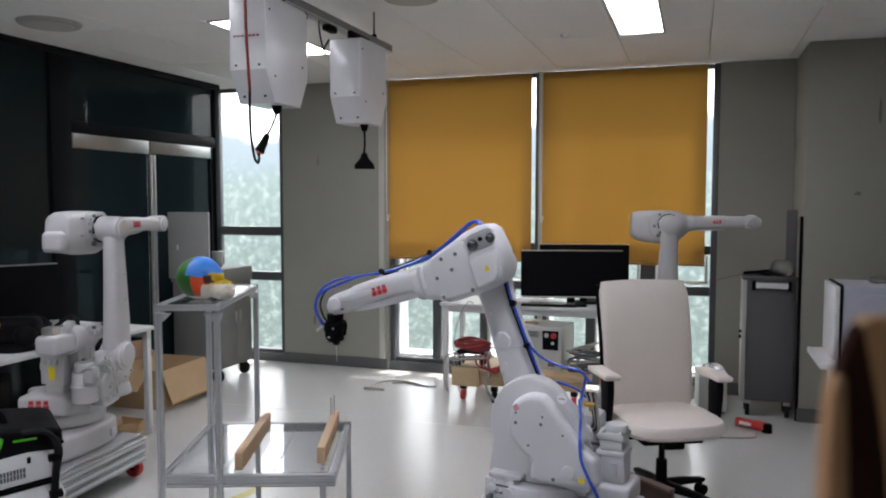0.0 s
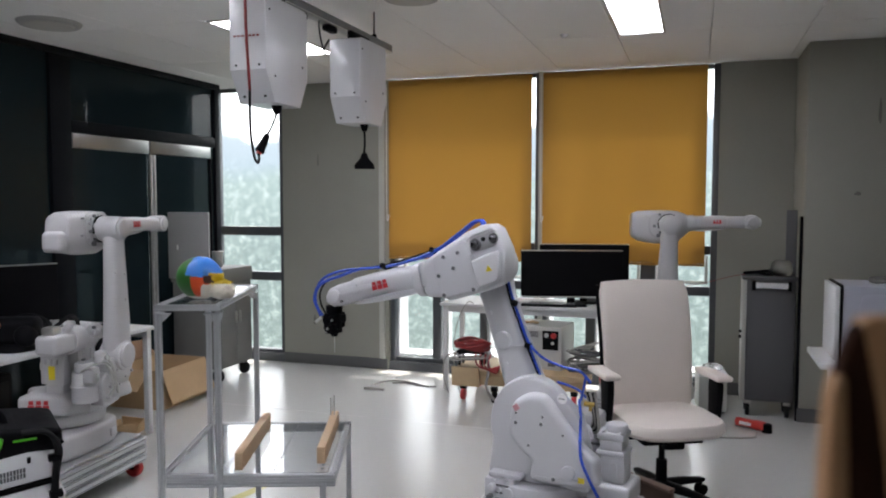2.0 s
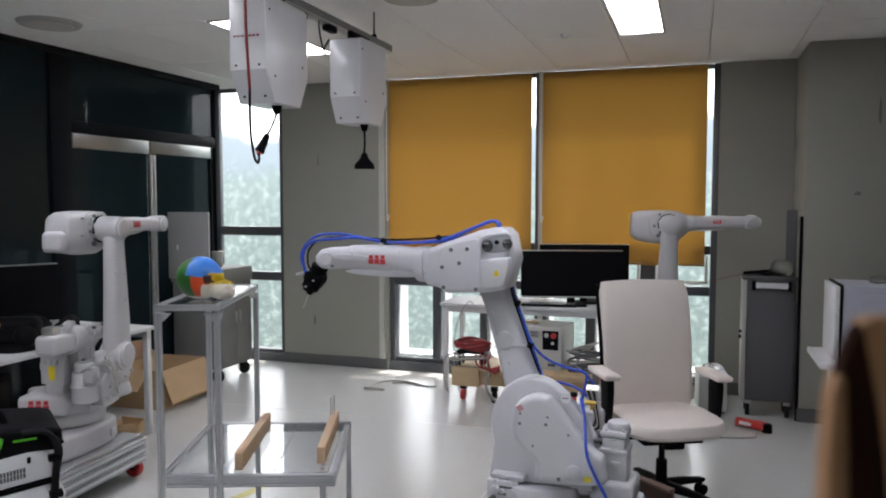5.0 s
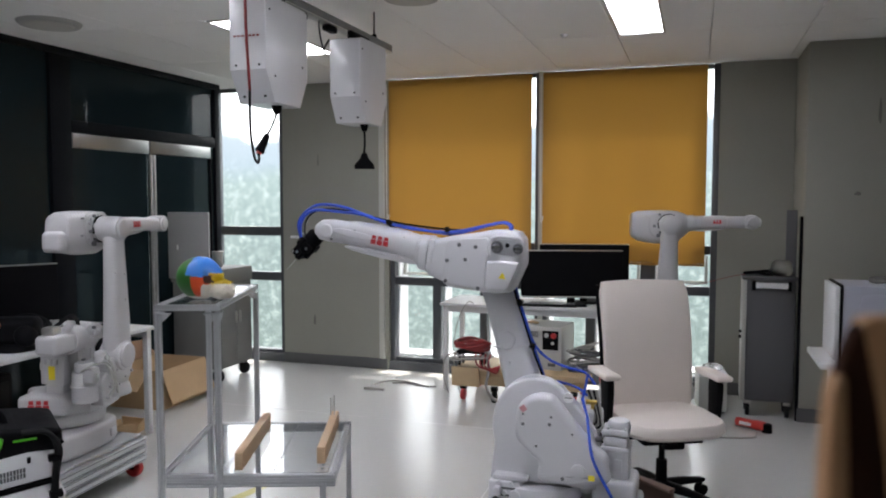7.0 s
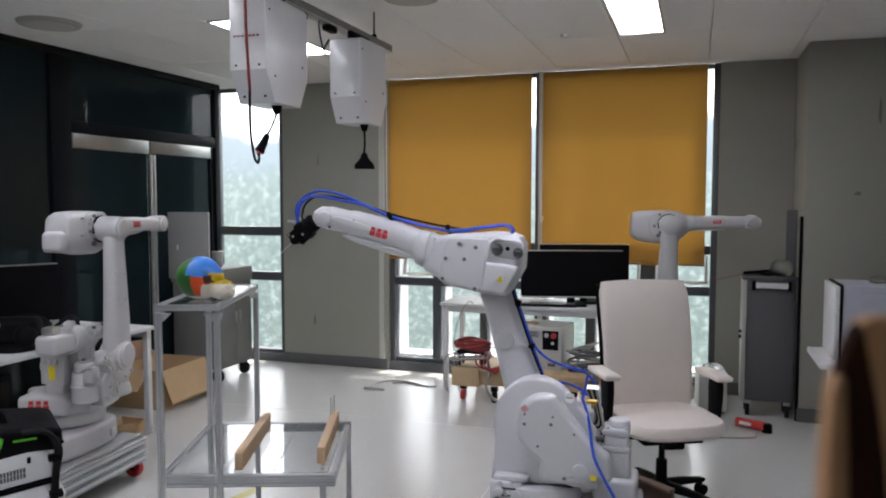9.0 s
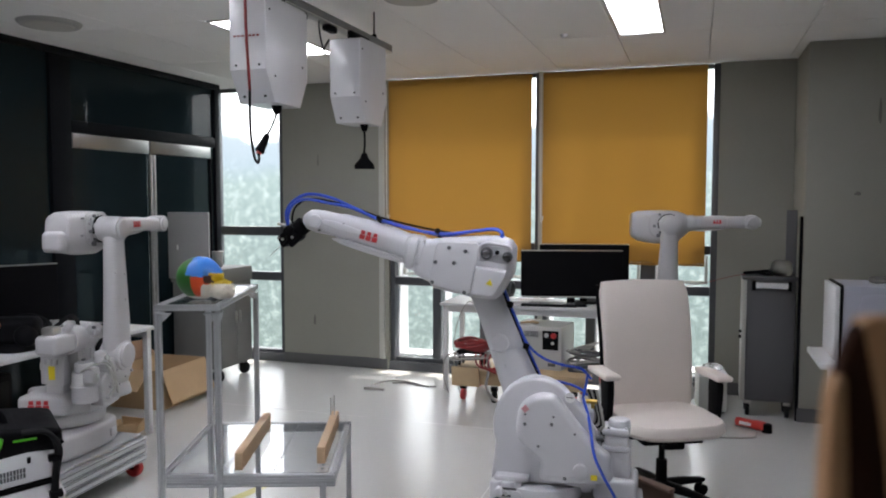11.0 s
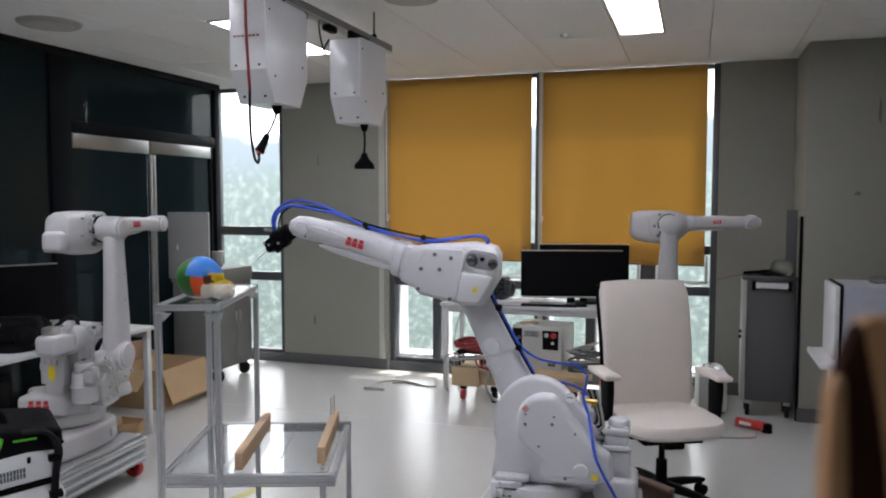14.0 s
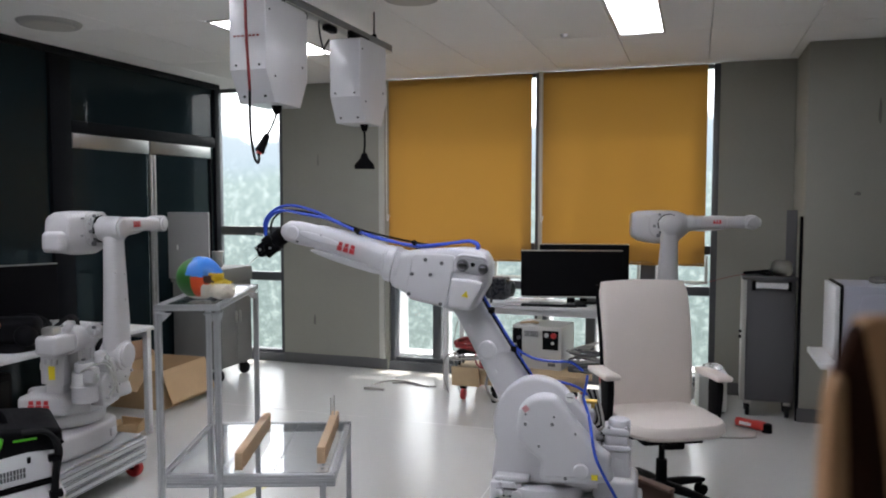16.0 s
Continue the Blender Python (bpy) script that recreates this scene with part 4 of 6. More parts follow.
for x, y, z in ((0.088, 0.0425, 0.018), (0.088, 0.0425, -0.018), (0.125, 0.0465, 0.002), (0.14, 0.0345, 0.018)):
    part("screw", cyl(B(), (x, y - 0.002, z), (x, y + 0.003, z), 0.005, seg=10), STEEL, wrist)


def place_static(t, tu, lo, fo, hip, arm, j2, j3):
    a, b, c = joints(0, arm, hip, 0, j2, j3)
    tu.matrix_basis, lo.matrix_basis, fo.matrix_basis = a, b, c


r2 = robot(pose(-3.02, 3.345, 0, 0, 0, 100), "white industrial robot arm parked upright on a low cart", ROBOT_DIM, 0.742, 0.680, 0.728)
place_static(*r2, 0.742, 0.680, 0, 0)
for ch in r2[0].children:
    if ch.name.startswith("connector_box"):
        ch.matrix_basis = pose(0.17, 0.145, 0.215)
plinth(pose(-3.27, 3.09, 0, 0, 0, 4), 0.33, 0.46, 0.245, "low aluminium cart on red castors under the parked robot")
r3 = robot(pose(-0.205, 5.493, 0, 0, 0, 10), "white industrial robot arm parked behind the office chair", ROBOT_DIM, 0.713, 0.695, 0.56)
place_static(*r3, 0.713, 0.695, 2.5, 1)
plinth(pose(-0.33, 5.50, 0, 0, 0, 0), 0.30, 0.28, 0.226, "low aluminium cart on red castors under the parked robot")


# ---------------- profile stand with the skull ----------------
def profile(parent, a, b, w=0.021):
    """A slotted aluminium bar between two points."""
    a, b = Vector(a), Vector(b)
    d = b - a
    bm = B()
    h = w / 2
    s = 0.0042
    out = [(-h, -h), (-s, -h), (-s, -h + 0.007), (s, -h + 0.007), (s, -h), (h, -h), (h, -s), (h - 0.006, -s), (h - 0.006, s), (h, s), (h, h), (s, h), (s, h - 0.006), (-s, h - 0.006), (-s, h), (-h, h), (-h, s), (-h + 0.006, s), (-h + 0.006, -s), (-h, -s)]
    prism(bm, out, 0, d.length, 0)
    ob = part("profile_bar", bm, ALU, parent)
    ob.matrix_basis = Matrix.Translation(a) @ d.to_track_quat("Y", "Z").to_matrix().to_4x4()
    return ob


STAND = pose(-1.835, 2.268, 0, 0, 0, 20)
TOP, SHELF = 1.202, 0.577


def stand():
    t = thing("profile_stand", STAND, "stepped stand of slotted aluminium profile with clear shelves", "stand")
    W, D, N = 0.640, 0.68, 0.232
    h = 0.011
    for x, y in ((h, h), (N - h, h), (h, D - h), (N - h, D - h)):
        profile(t, (x, y, 0.06), (x, y, TOP - 0.03))
    for y in (h, D - h):
        profile(t, (0, y, TOP - h), (N, y, TOP - h))
        profile(t, (N, y, SHELF - h), (W, y, SHELF - h))
        profile(t, (0.03, y, SHELF - h), (N - 0.03, y, SHELF - h))
        profile(t, (0.03, y, SHELF - 0.034), (W, y, SHELF - 0.034))
    for x in (h, N - h):
        profile(t, (x, 0.03, TOP - h), (x, D - 0.03, TOP - h))
        profile(t, (x, 0.03, SHELF - h), (x, D - 0.03, SHELF - h))
    profile(t, (W - h, 0.03, SHELF - h), (W - h, D - 0.03, SHELF - h))
    for x, y in ((W - 0.045, h), (W - h, D - h)):
        profile(t, (x, y, 0.06), (x, y, SHELF - 0.03))
    profile(t, (W - h, 0.03, SHELF - 0.034), (W - h, D - 0.03, SHELF - 0.034))
    profile(t, (N - h, 0.03, SHELF - 0.034), (N - h, D - 0.03, SHELF - 0.034))
    part("clear_shelf", box(B(), 0.03, N - 0.03, 0.03, D - 0.03, TOP - 0.010, TOP - 0.004), ACRYL, t)
    part("clear_shelf", box(B(), 0.03, W - 0.03, 0.03, D - 0.03, SHELF - 0.008, SHELF - 0.002), ACRYL, t, "clear acrylic shelf with rows of holes")
    for k in range(14):
        for x in (0.26, 0.41, W - 0.055):
            part("hole", cyl(B(), (x, 0.07 + k * 0.042, SHELF - 0.004), (x, 0.07 + k * 0.042, SHELF - 0.0005), 0.006, seg=10), GREYM, t)
    for x, y in ((h, h), (N - h, h), (h, D - h), (N - h, D - h)):
        for s, q in ((1, 0), (-1, 0)):
            br = B()
            prism(br, [(0, 0), (0.03 * s, 0), (0, -0.03)], -0.012, 0.012)
            ob = part("corner_bracket", br, ALU, t)
            ob.matrix_basis = pose(x + 0.016 * s, y, TOP - 0.031)
            if not (0.016 < x + 0.03 * s < N - 0.01):
                ob.matrix_basis = pose(x, y + (0.016 if y < 0.3 else -0.016), TOP - 0.031, 0, 0, 90 * (1 if y < 0.3 else -1) * s)
    for x, y in ((h, h), (W - 0.045, h), (W - h, D - h), (h, D - h)):
        part("foot", cyl(B(), (x, y, 0), (x, y, 0.062), 0.024, 0.018), RUBBER, t)
    return t


stand()


def skull():
    """Painted teaching skull, one mesh: cranium in coloured plates, pale face."""
    bm = B()
    q = bmesh.ops.create_icosphere(bm, subdivisions=5, radius=1)
    for v in q["verts"]:
        x, y, z = v.co
        cx, cy, cz = 0.088 * x - 0.008, 0.068 * y, 0.078 * z
        if x > 0.35:
            cz *= 1 - 0.30 * (x - 0.35)
            cy *= 1 - 0.25 * (x - 0.35)
        if z < -0.45:
            cz = -0.45 * 0.078 + (cz + 0.45 * 0.078) * 0.95
        # orbit and temple
        d = (Vector((cx, abs(cy), cz)) - Vector((0.078, 0.032, -0.012))).length
        if d < 0.026:
            cx -= 0.022 * (1 - d / 0.026)
        v.co = (cx, cy, cz + 0.045)
    q = bmesh.ops.create_icosphere(bm, subdivisions=4, radius=1)
    for v in q["verts"]:
        x, y, z = v.co
        v.co = (0.076 + 0.046 * x + 0.012 * noise.noise(v.co * 3), 0.050 * y, 0.004 + 0.036 * z + 0.008 * noise.noise(v.co * 4))
    for v in bm.verts:
        v.co.z = max(v.co.z, -0.028)
    m = bpy.data.materials.new("painted_skull")
    m.use_nodes = True
    nt = m.node_tree
    p = nt.nodes["Principled BSDF"]
    p.inputs["Roughness"].default_value = 0.4
    tc = nt.nodes.new("ShaderNodeTexCoord")
    nz = nt.nodes.new("ShaderNodeTexNoise")
    nz.inputs["Scale"].default_value = 40
    vm = nt.nodes.new("ShaderNodeVectorMath")
    vm.operation = "MULTIPLY_ADD"
    vm.inputs[1].default_value = (0.012, 0.012, 0.012)
    nt.links.new(tc.outputs["Object"], nz.inputs["Vector"])
    nt.links.new(nz.outputs["Color"], vm.inputs[0])
    nt.links.new(tc.outputs["Object"], vm.inputs[2])
    def plane(nx, nz_, d):
        dot = nt.nodes.new("ShaderNodeVectorMath")
        dot.operation = "DOT_PRODUCT"
        dot.inputs[1].default_value = (nx, 0, nz_)
        nt.links.new(vm.outputs[0], dot.inputs[0])
        gt = nt.nodes.new("ShaderNodeMath")
        gt.operation = "GREATER_THAN"
        gt.inputs[1].default_value = d
        nt.links.new(dot.outputs["Value"], gt.inputs[0])
        return gt.outputs[0]
    base = nt.nodes.new("ShaderNodeRGB")
    base.outputs[0].default_value = (0.03, 0.13, 0.025, 1)
    cur = base.outputs[0]
    def both(p0, q0):
        mu = nt.nodes.new("ShaderNodeMath")
        mu.operation = "MULTIPLY"
        nt.links.new(p0, mu.inputs[0])
        nt.links.new(q0, mu.inputs[1])
        return mu.outputs[0]
    # bone plate colours; the near-black brown one paints the eye socket's shade
    for fac, c in ((both(plane(1, 0.1, -0.002), plane(-0.1, -1, -0.063)), (0.66, 0.075, 0.012)), (both(plane(1, -0.2, -0.040), plane(0.1, 1, 0.064)), (0.02, 0.19, 0.62)), (both(plane(1, 0.1, 0.060), both(plane(0, 1, 0.03), plane(0, -1, -0.072))), (0.56, 0.40, 0.02)), (both(plane(1, 0, 0.040), both(plane(-1, 0, -0.062), both(plane(0, 1, 0.038), plane(0, -1, -0.064)))), (0.05, 0.02, 0.012)), (both(plane(1, -0.4, 0.022), plane(0, -1, -0.034)), (0.66, 0.60, 0.50)), (plane(0, -1, 0.012), (0.62, 0.56, 0.47))):
        mx = nt.nodes.new("ShaderNodeMix")
        mx.data_type = "RGBA"
        mx.inputs[7].default_value = (*c, 1)
        nt.links.new(fac, mx.inputs[0])
        nt.links.new(cur, mx.inputs[6])
        cur = mx.outputs[2]
    nt.links.new(cur, p.inputs["Base Color"])
    ob = simple("skull_model", bm, m, "painted anatomical skull model in green, red, blue and yellow", "anatomical model")
    ob.matrix_basis = STAND @ pose(0.120, 0.20, TOP + 0.0297, 0, 0, -12) @ Matrix.Diagonal((1.06, 1.08, 1.06, 1))


skull()


def wood_block(x, y0, y1, w, h):
    bm = B()
    box(bm, -w / 2, w / 2, y0, y1, 0, h, 0.003)
    simple("wooden_block", bm, WOOD, "long pale beech block standing on the clear shelf", "wooden block", group="wooden blocks", m=STAND @ pose(x, 0, SHELF - 0.001))


wood_block(0.279, 0.055, 0.60, 0.030, 0.066)
wood_block(0.575, 0.120, 0.63, 0.032, 0.064)
for dx, hh in ((0.0, 0.14), (0.016, 0.15)):
    simple("thin_rod", cyl(B(), (0, 0, 0), (0, 0, hh), 0.0022, seg=8), STEEL, "thin upright steel rod behind a wooden block", "rod", group="thin rods", m=STAND @ pose(0.562 + dx, 0.56, SHELF))


plank = B()
box(plank, 0, 0.27, -0.009, 0.009, 0, 0.218, 0.003)
box(plank, 0, 0.27, -0.025, 0.012, 0.2185, 0.232, 0.003)
simple("wooden_board", plank, mat("dark_brown_wood", (0.085, 0.045, 0.028), 0.5, 0, 0.2, 12, 0.08, 60), "dark brown wooden board standing on the robot cart", "board", m=pose(-0.275, 3.20, 0.2315, 0, 0, -38))


# ---------------- office chair ----------------
def office_chair():
    t = thing("office_chair", pose(-0.143, 4.06, 0, 0, 0, 27), "high-backed office chair in off-white leather on a black base", "chair")
    # faces the camera: front is -y
    bm = B()
    rings = []
    for k in range(13):
        s = k / 12
        z = 0.44 + 0.69 * s
        w = 0.244 + 0.010 * s
        if k >= 11:
            w -= 0.003 if k == 11 else 0.016
        y = 0.20 + 0.10 * s - 0.035 * math.sin(s * math.pi)
        d = 0.036 if 0 < k < 12 else 0.016
        rings.append([(px + 0.008, y + py, z + 0.010 * s ** 8 * (1 - (px / w) ** 2)) for _, px, py in oval(0, 0, 0, w, d, 32, 4)])
    loft(bm, rings)
    part("backrest", bm, LEATHER, t)
    bm = B()
    rings = []
    for k in range(11):
        s = k / 10
        z = 0.46 + 0.65 * s
        w = 0.247 + 0.010 * s + 0.004 * math.sin(s * math.pi)
        y = 0.235 + 0.10 * s - 0.03 * math.sin(s * math.pi)
        rings.append([(px + 0.005, y + py, z) for _, px, py in oval(0, 0, 0, w, 0.022, 24, 3)])
    loft(bm, rings)
    part("back_shell", bm, BLACK, t)
    bm = B()
    rings = []
    for z, g in ((0.408, 0.86), (0.416, 0.95), (0.436, 1.0), (0.465, 0.995), (0.482, 0.95), (0.490, 0.85)):
        rings.append([(px * g, py * g - 0.03, z) for _, px, py in oval(0, 0, 0, 0.262, 0.255, 36, 3.4)])
    loft(bm, rings)
    part("seat", bm, LEATHER, t)
    bm = B()
    box(bm, -0.16, 0.16, -0.14, 0.15, 0.355, 0.407, 0.012)
    part("seat_plate", bm, BLACK, t)
    for s, lift, out in ((-1, 0.028, 0.03), (1, 0.0, -0.015)):
        bm = B()
        prism(bm, round_outline([(-0.02, 0.40), (0.035, 0.40), (0.04, 0.55), (0.035, 0.66 + lift), (-0.05, 0.66 + lift), (-0.055, 0.56)], 3), -0.016, 0.016, 0.004, pose(s * (0.275 + out), -0.03 - 0.02 * s, 0, 0, 0, 90))
        box(bm, s * (0.275 + out) - 0.02, s * (0.275 + out) + 0.02, -0.06, 0.04, 0.37, 0.42, 0.006)
        box(bm, min(s * 0.15, s * (0.29 + out)), max(s * 0.15, s * (0.29 + out)), -0.04, 0.03, 0.36, 0.385, 0.005)
        arm = part("armrest", bm, BLACK, t)
        bm = B()
        box(bm, s * (0.29 + out) - 0.044, s * (0.29 + out) + 0.044, -0.13, 0.13, 0.658 + lift, 0.688 + lift, 0.014, seg=3)
        part("arm_pad", bm, LEATHER, arm, "off-white leather arm pad")
    bm = B()
    cyl(bm, (0, 0, 0.10), (0, 0, 0.24), 0.030, 0.028, 20, 0.003)
    cyl(bm, (0, 0, 0.24), (0, 0, 0.36), 0.016, seg=16)
    part("gas_column", bm, BLACK, t)
    box_b = B()
    box(box_b, -0.01, 0.10, -0.06, 0.06, 0.30, 0.355, 0.01)
    part("mechanism", box_b, BLACK, t)
    for k in range(5):
        a = radians(72 * k + 20)
        d = Vector((math.cos(a), math.sin(a), 0))
        bm = B()
        loft(bm, [[(p[1], r, z + p[2]) for p in oval(0, 0, 0, w, h, 12, 3)] for r, z, w, h in ((0.02, 0.105, 0.03, 0.026), (0.15, 0.098, 0.026, 0.02), (0.29, 0.080, 0.02, 0.014), (0.31, 0.078, 0.012, 0.008))])
        leg = part("leg", bm, BLACK, t)
        leg.matrix_basis = pose(0, 0, 0, 0, 0, math.degrees(a) - 90)
        w = B()
        cyl(w, (-0.026, 0.29, 0.028), (-0.006, 0.29, 0.028), 0.028, seg=20, bevel=0.004)
        cyl(w, (0.006, 0.29, 0.028), (0.026, 0.29, 0.028), 0.028, seg=20, bevel=0.004)
        cyl(w, (0, 0.29, 0.03), (0, 0.29, 0.075), 0.008, seg=10)
        part("castor", w, BLACK, leg)


office_chair()


# ---------------- desks and screens ----------------
def desk(m, w, d, label, h=0.73, mid=False):
    t = thing("desk", m, label, "desk", "white desks")
    part("desktop", box(B(), 0, w, 0, d, h - 0.025, h, 0.004), WHITE_DESK, t)
    for x in (0.02, w - 0.06):
        for y in (0.02, d - 0.06):
            part("leg", box(B(), x, x + 0.04, y, y + 0.04, 0, h - 0.026, 0.004), WHITE_DESK, t)
    for y in (0.03, d - 0.05):
        part("apron", box(B(), 0.062, w - 0.062, y, y + 0.02, h - 0.075, h - 0.026), WHITE_DESK, t)
    return t


def monitor(m, w, h, foot, label):
    t = thing("monitor", m, label, "monitor", "computer monitors")
    part("casing", box(B(), -w / 2, w / 2, 0.0, 0.035, foot, foot + h, 0.006), BLACK, t)
    part("screen", box(B(), -w / 2 + 0.008, w / 2 - 0.008, -0.003, -0.0005, foot + 0.016, foot + h - 0.008), SCREEN, t)
    part("top_edge", box(B(), -w / 2, w / 2, -0.004, 0.03, foot + h + 0.0005, foot + h + 0.007, 0.001), STEEL, t, "thin silver top edge")
    part("lower_bezel", box(B(), -w / 2, w / 2, -0.004, 0.02, foot - 0.012, foot - 0.0005, 0.002), STEEL, t)
    bm = B()
    box(bm, -0.03, 0.03, 0.036, 0.06, 0.012, foot + h * 0.5, 0.005)
    box(bm, -0.12, 0.12, -0.06, 0.13, 0, 0.012, 0.004)
    part("stand", bm, BLACK, t)
    return t


desk(pose(-1.99, 5.97, 0), 1.75, 0.55, "white laminate desk below the window")
monitor(pose(-0.93, 6.10, 0.731, 0, 0, 14), 0.80, 0.36, 0.078, "wide black monitor switched off on the white desk")
monitor(pose(-0.86, 6.30, 0.731, 0, 0, 10), 0.72, 0.36, 0.118, "second black monitor behind the first")


def keyboard(m, label):
    t = thing("keyboard", m, label, "keyboard")
    part("case", box(B(), -0.22, 0.22, -0.07, 0.07, 0, 0.018, 0.004), BLACK, t)
    bm = B()
    for i in range(14):
        for j in range(5):
            box(bm, -0.205 + i * 0.0295, -0.18 + i * 0.0295, -0.06 + j * 0.025, -0.038 + j * 0.025, 0.018, 0.024)
    tagged(part("keys", bm, GREYM, t), kind="stuff")


keyboard(pose(-1.10, 6.06, 0.731, 0, 0, 8), "black keyboard lying on the white desk")
simple("paper_pile", box(B(), -0.15, 0.15, -0.1, 0.1, 0, 0.03, 0.003), WHITE, "low pile of white papers on the desk", "papers", m=pose(-1.42, 6.12, 0.731, 0, 0, 10))
simple("small_box", box(B(), -0.05, 0.05, -0.04, 0.04, 0, 0.05, 0.003), GREYM, "small dark grey box on the desk", "box", m=pose(-1.55, 6.3, 0.731, 0, 0, 25))

desk(pose(-4.22, 2.6, 0), 0.77, 1.68, "white laminate desk beside the glass wall")
monitor(pose(-3.945, 3.53, 0.731, 0, 0, 60), 0.62, 0.35, 0.095, "black monitor with a silver edge on the white desk")


def computer():
    # black box added for the darkness under the desk, detailed like a computer
    t = thing("computer_tower", pose(-4.12, 2.9, 0), "black box added to darken the space under the white desk", "computer")
    part("case", box(B(), 0, 0.46, 0, 0.42, 0.02, 0.60, 0.01), BLACK, t)
    part("front_grille", box(B(), 0.461, 0.468, 0.03, 0.39, 0.06, 0.56, 0.002), RUBBER, t)
    for x in (0.05, 0.41):
        for y in (0.05, 0.37):
            part("foot", cyl(B(), (x, y, 0), (x, y, 0.021), 0.02, seg=12), RUBBER, t)


computer()


def headset():
    t = thing("headset", pose(-3.64, 3.33, 0.731, 0, 0, 30) @ Matrix.Diagonal((1.25, 1.25, 1.25, 1)), "black headset with an orange glowing lens on the desk", "headset")
    bm = B()
    box(bm, -0.11, 0.11, -0.06, 0.06, 0.03, 0.15, 0.035, seg=4)
    ball(bm, (0.06, -0.05, 0.07), 0.05, (1, 0.8, 1))
    part("visor", bm, BLACK, t)
    bm = B()
    tube(bm, [(-0.10, 0.04, 0.07), (-0.10, 0.14, 0.09), (0, 0.20, 0.12), (0.10, 0.14, 0.09), (0.10, 0.04, 0.07)], 0.018)
    part("strap", bm, BLACK, t)
    part("lens_ring", cyl(B(), (-0.06, -0.058, 0.12), (-0.06, -0.066, 0.12), 0.022, seg=20), mat("orange_plastic", (0.7, 0.18, 0.05), 0.4), t, "orange lens ring")
    bm = B()
    cyl(bm, (0, 0, 0), (0, 0, 0.035), 0.10, 0.07, 24, 0.006)
    part("foot", bm, BLACK, t)


headset()
simple("black_cloth", prism(B(), round_outline([(-0.1, 0), (-0.08, 0.03), (0, 0.045), (0.08, 0.028), (0.11, 0)], 4), -0.06, 0.06, 0.008), BLACK, "crumpled black strap lying on the desk", "strap", m=pose(-3.62, 4.02, 0.731, 0, 0, 20))


def clear_bag(m, label):
    bm = B()
    q = bmesh.ops.create_icosphere(bm, subdivisions=4, radius=1)
    for v in q["verts"]:
        k = 1 + 0.35 * noise.noise(v.co * 2.3) + 0.12 * noise.noise(v.co * 7)
        v.co = (0.10 * v.co.x * k, 0.07 * v.co.y * k, max(0.0, 0.045 + 0.05 * v.co.z * k))
    simple("plastic_bag", bm, glass("milky_bag", (0.85, 0.85, 0.86), 0.25), label, "plastic bag", group="plastic bags", m=m)


clear_bag(pose(-3.60, 3.62, 0.731, 0, 0, 20), "crumpled clear plastic bag on the white desk")


CAMBLK = mat("glossy_dark_casing", (0.020, 0.022, 0.028), 0.28, 0, 0.2, 30, 0.03, spec=0.5)


def desk_projector():
    t = thing("desk_camera", pose(-1.52, 6.12, 0.731, 0, 0, -10), "black boxy camera unit with a round lens on the desk", "camera")
    part("body", box(B(), -0.10, 0.07, -0.07, 0.07, 0.03, 0.215, 0.02, seg=3), CAMBLK, t)
    part("lens", cyl(B(), (0.07, 0, 0.12), (0.115, 0, 0.12), 0.075, 0.066, 28, 0.008), CAMBLK, t)
    part("lens_glass", cyl(B(), (0.116, 0, 0.12), (0.120, 0, 0.12), 0.042, 0.040, 24), SCREEN, t, "black glass lens")
    part("grip", box(B(), -0.11, -0.04, -0.082, -0.0705, 0.05, 0.19, 0.006), CAMBLK, t)
    part("foot", box(B(), -0.07, 0.06, -0.05, 0.05, 0, 0.0305, 0.006), CAMBLK, t)


desk_projector()

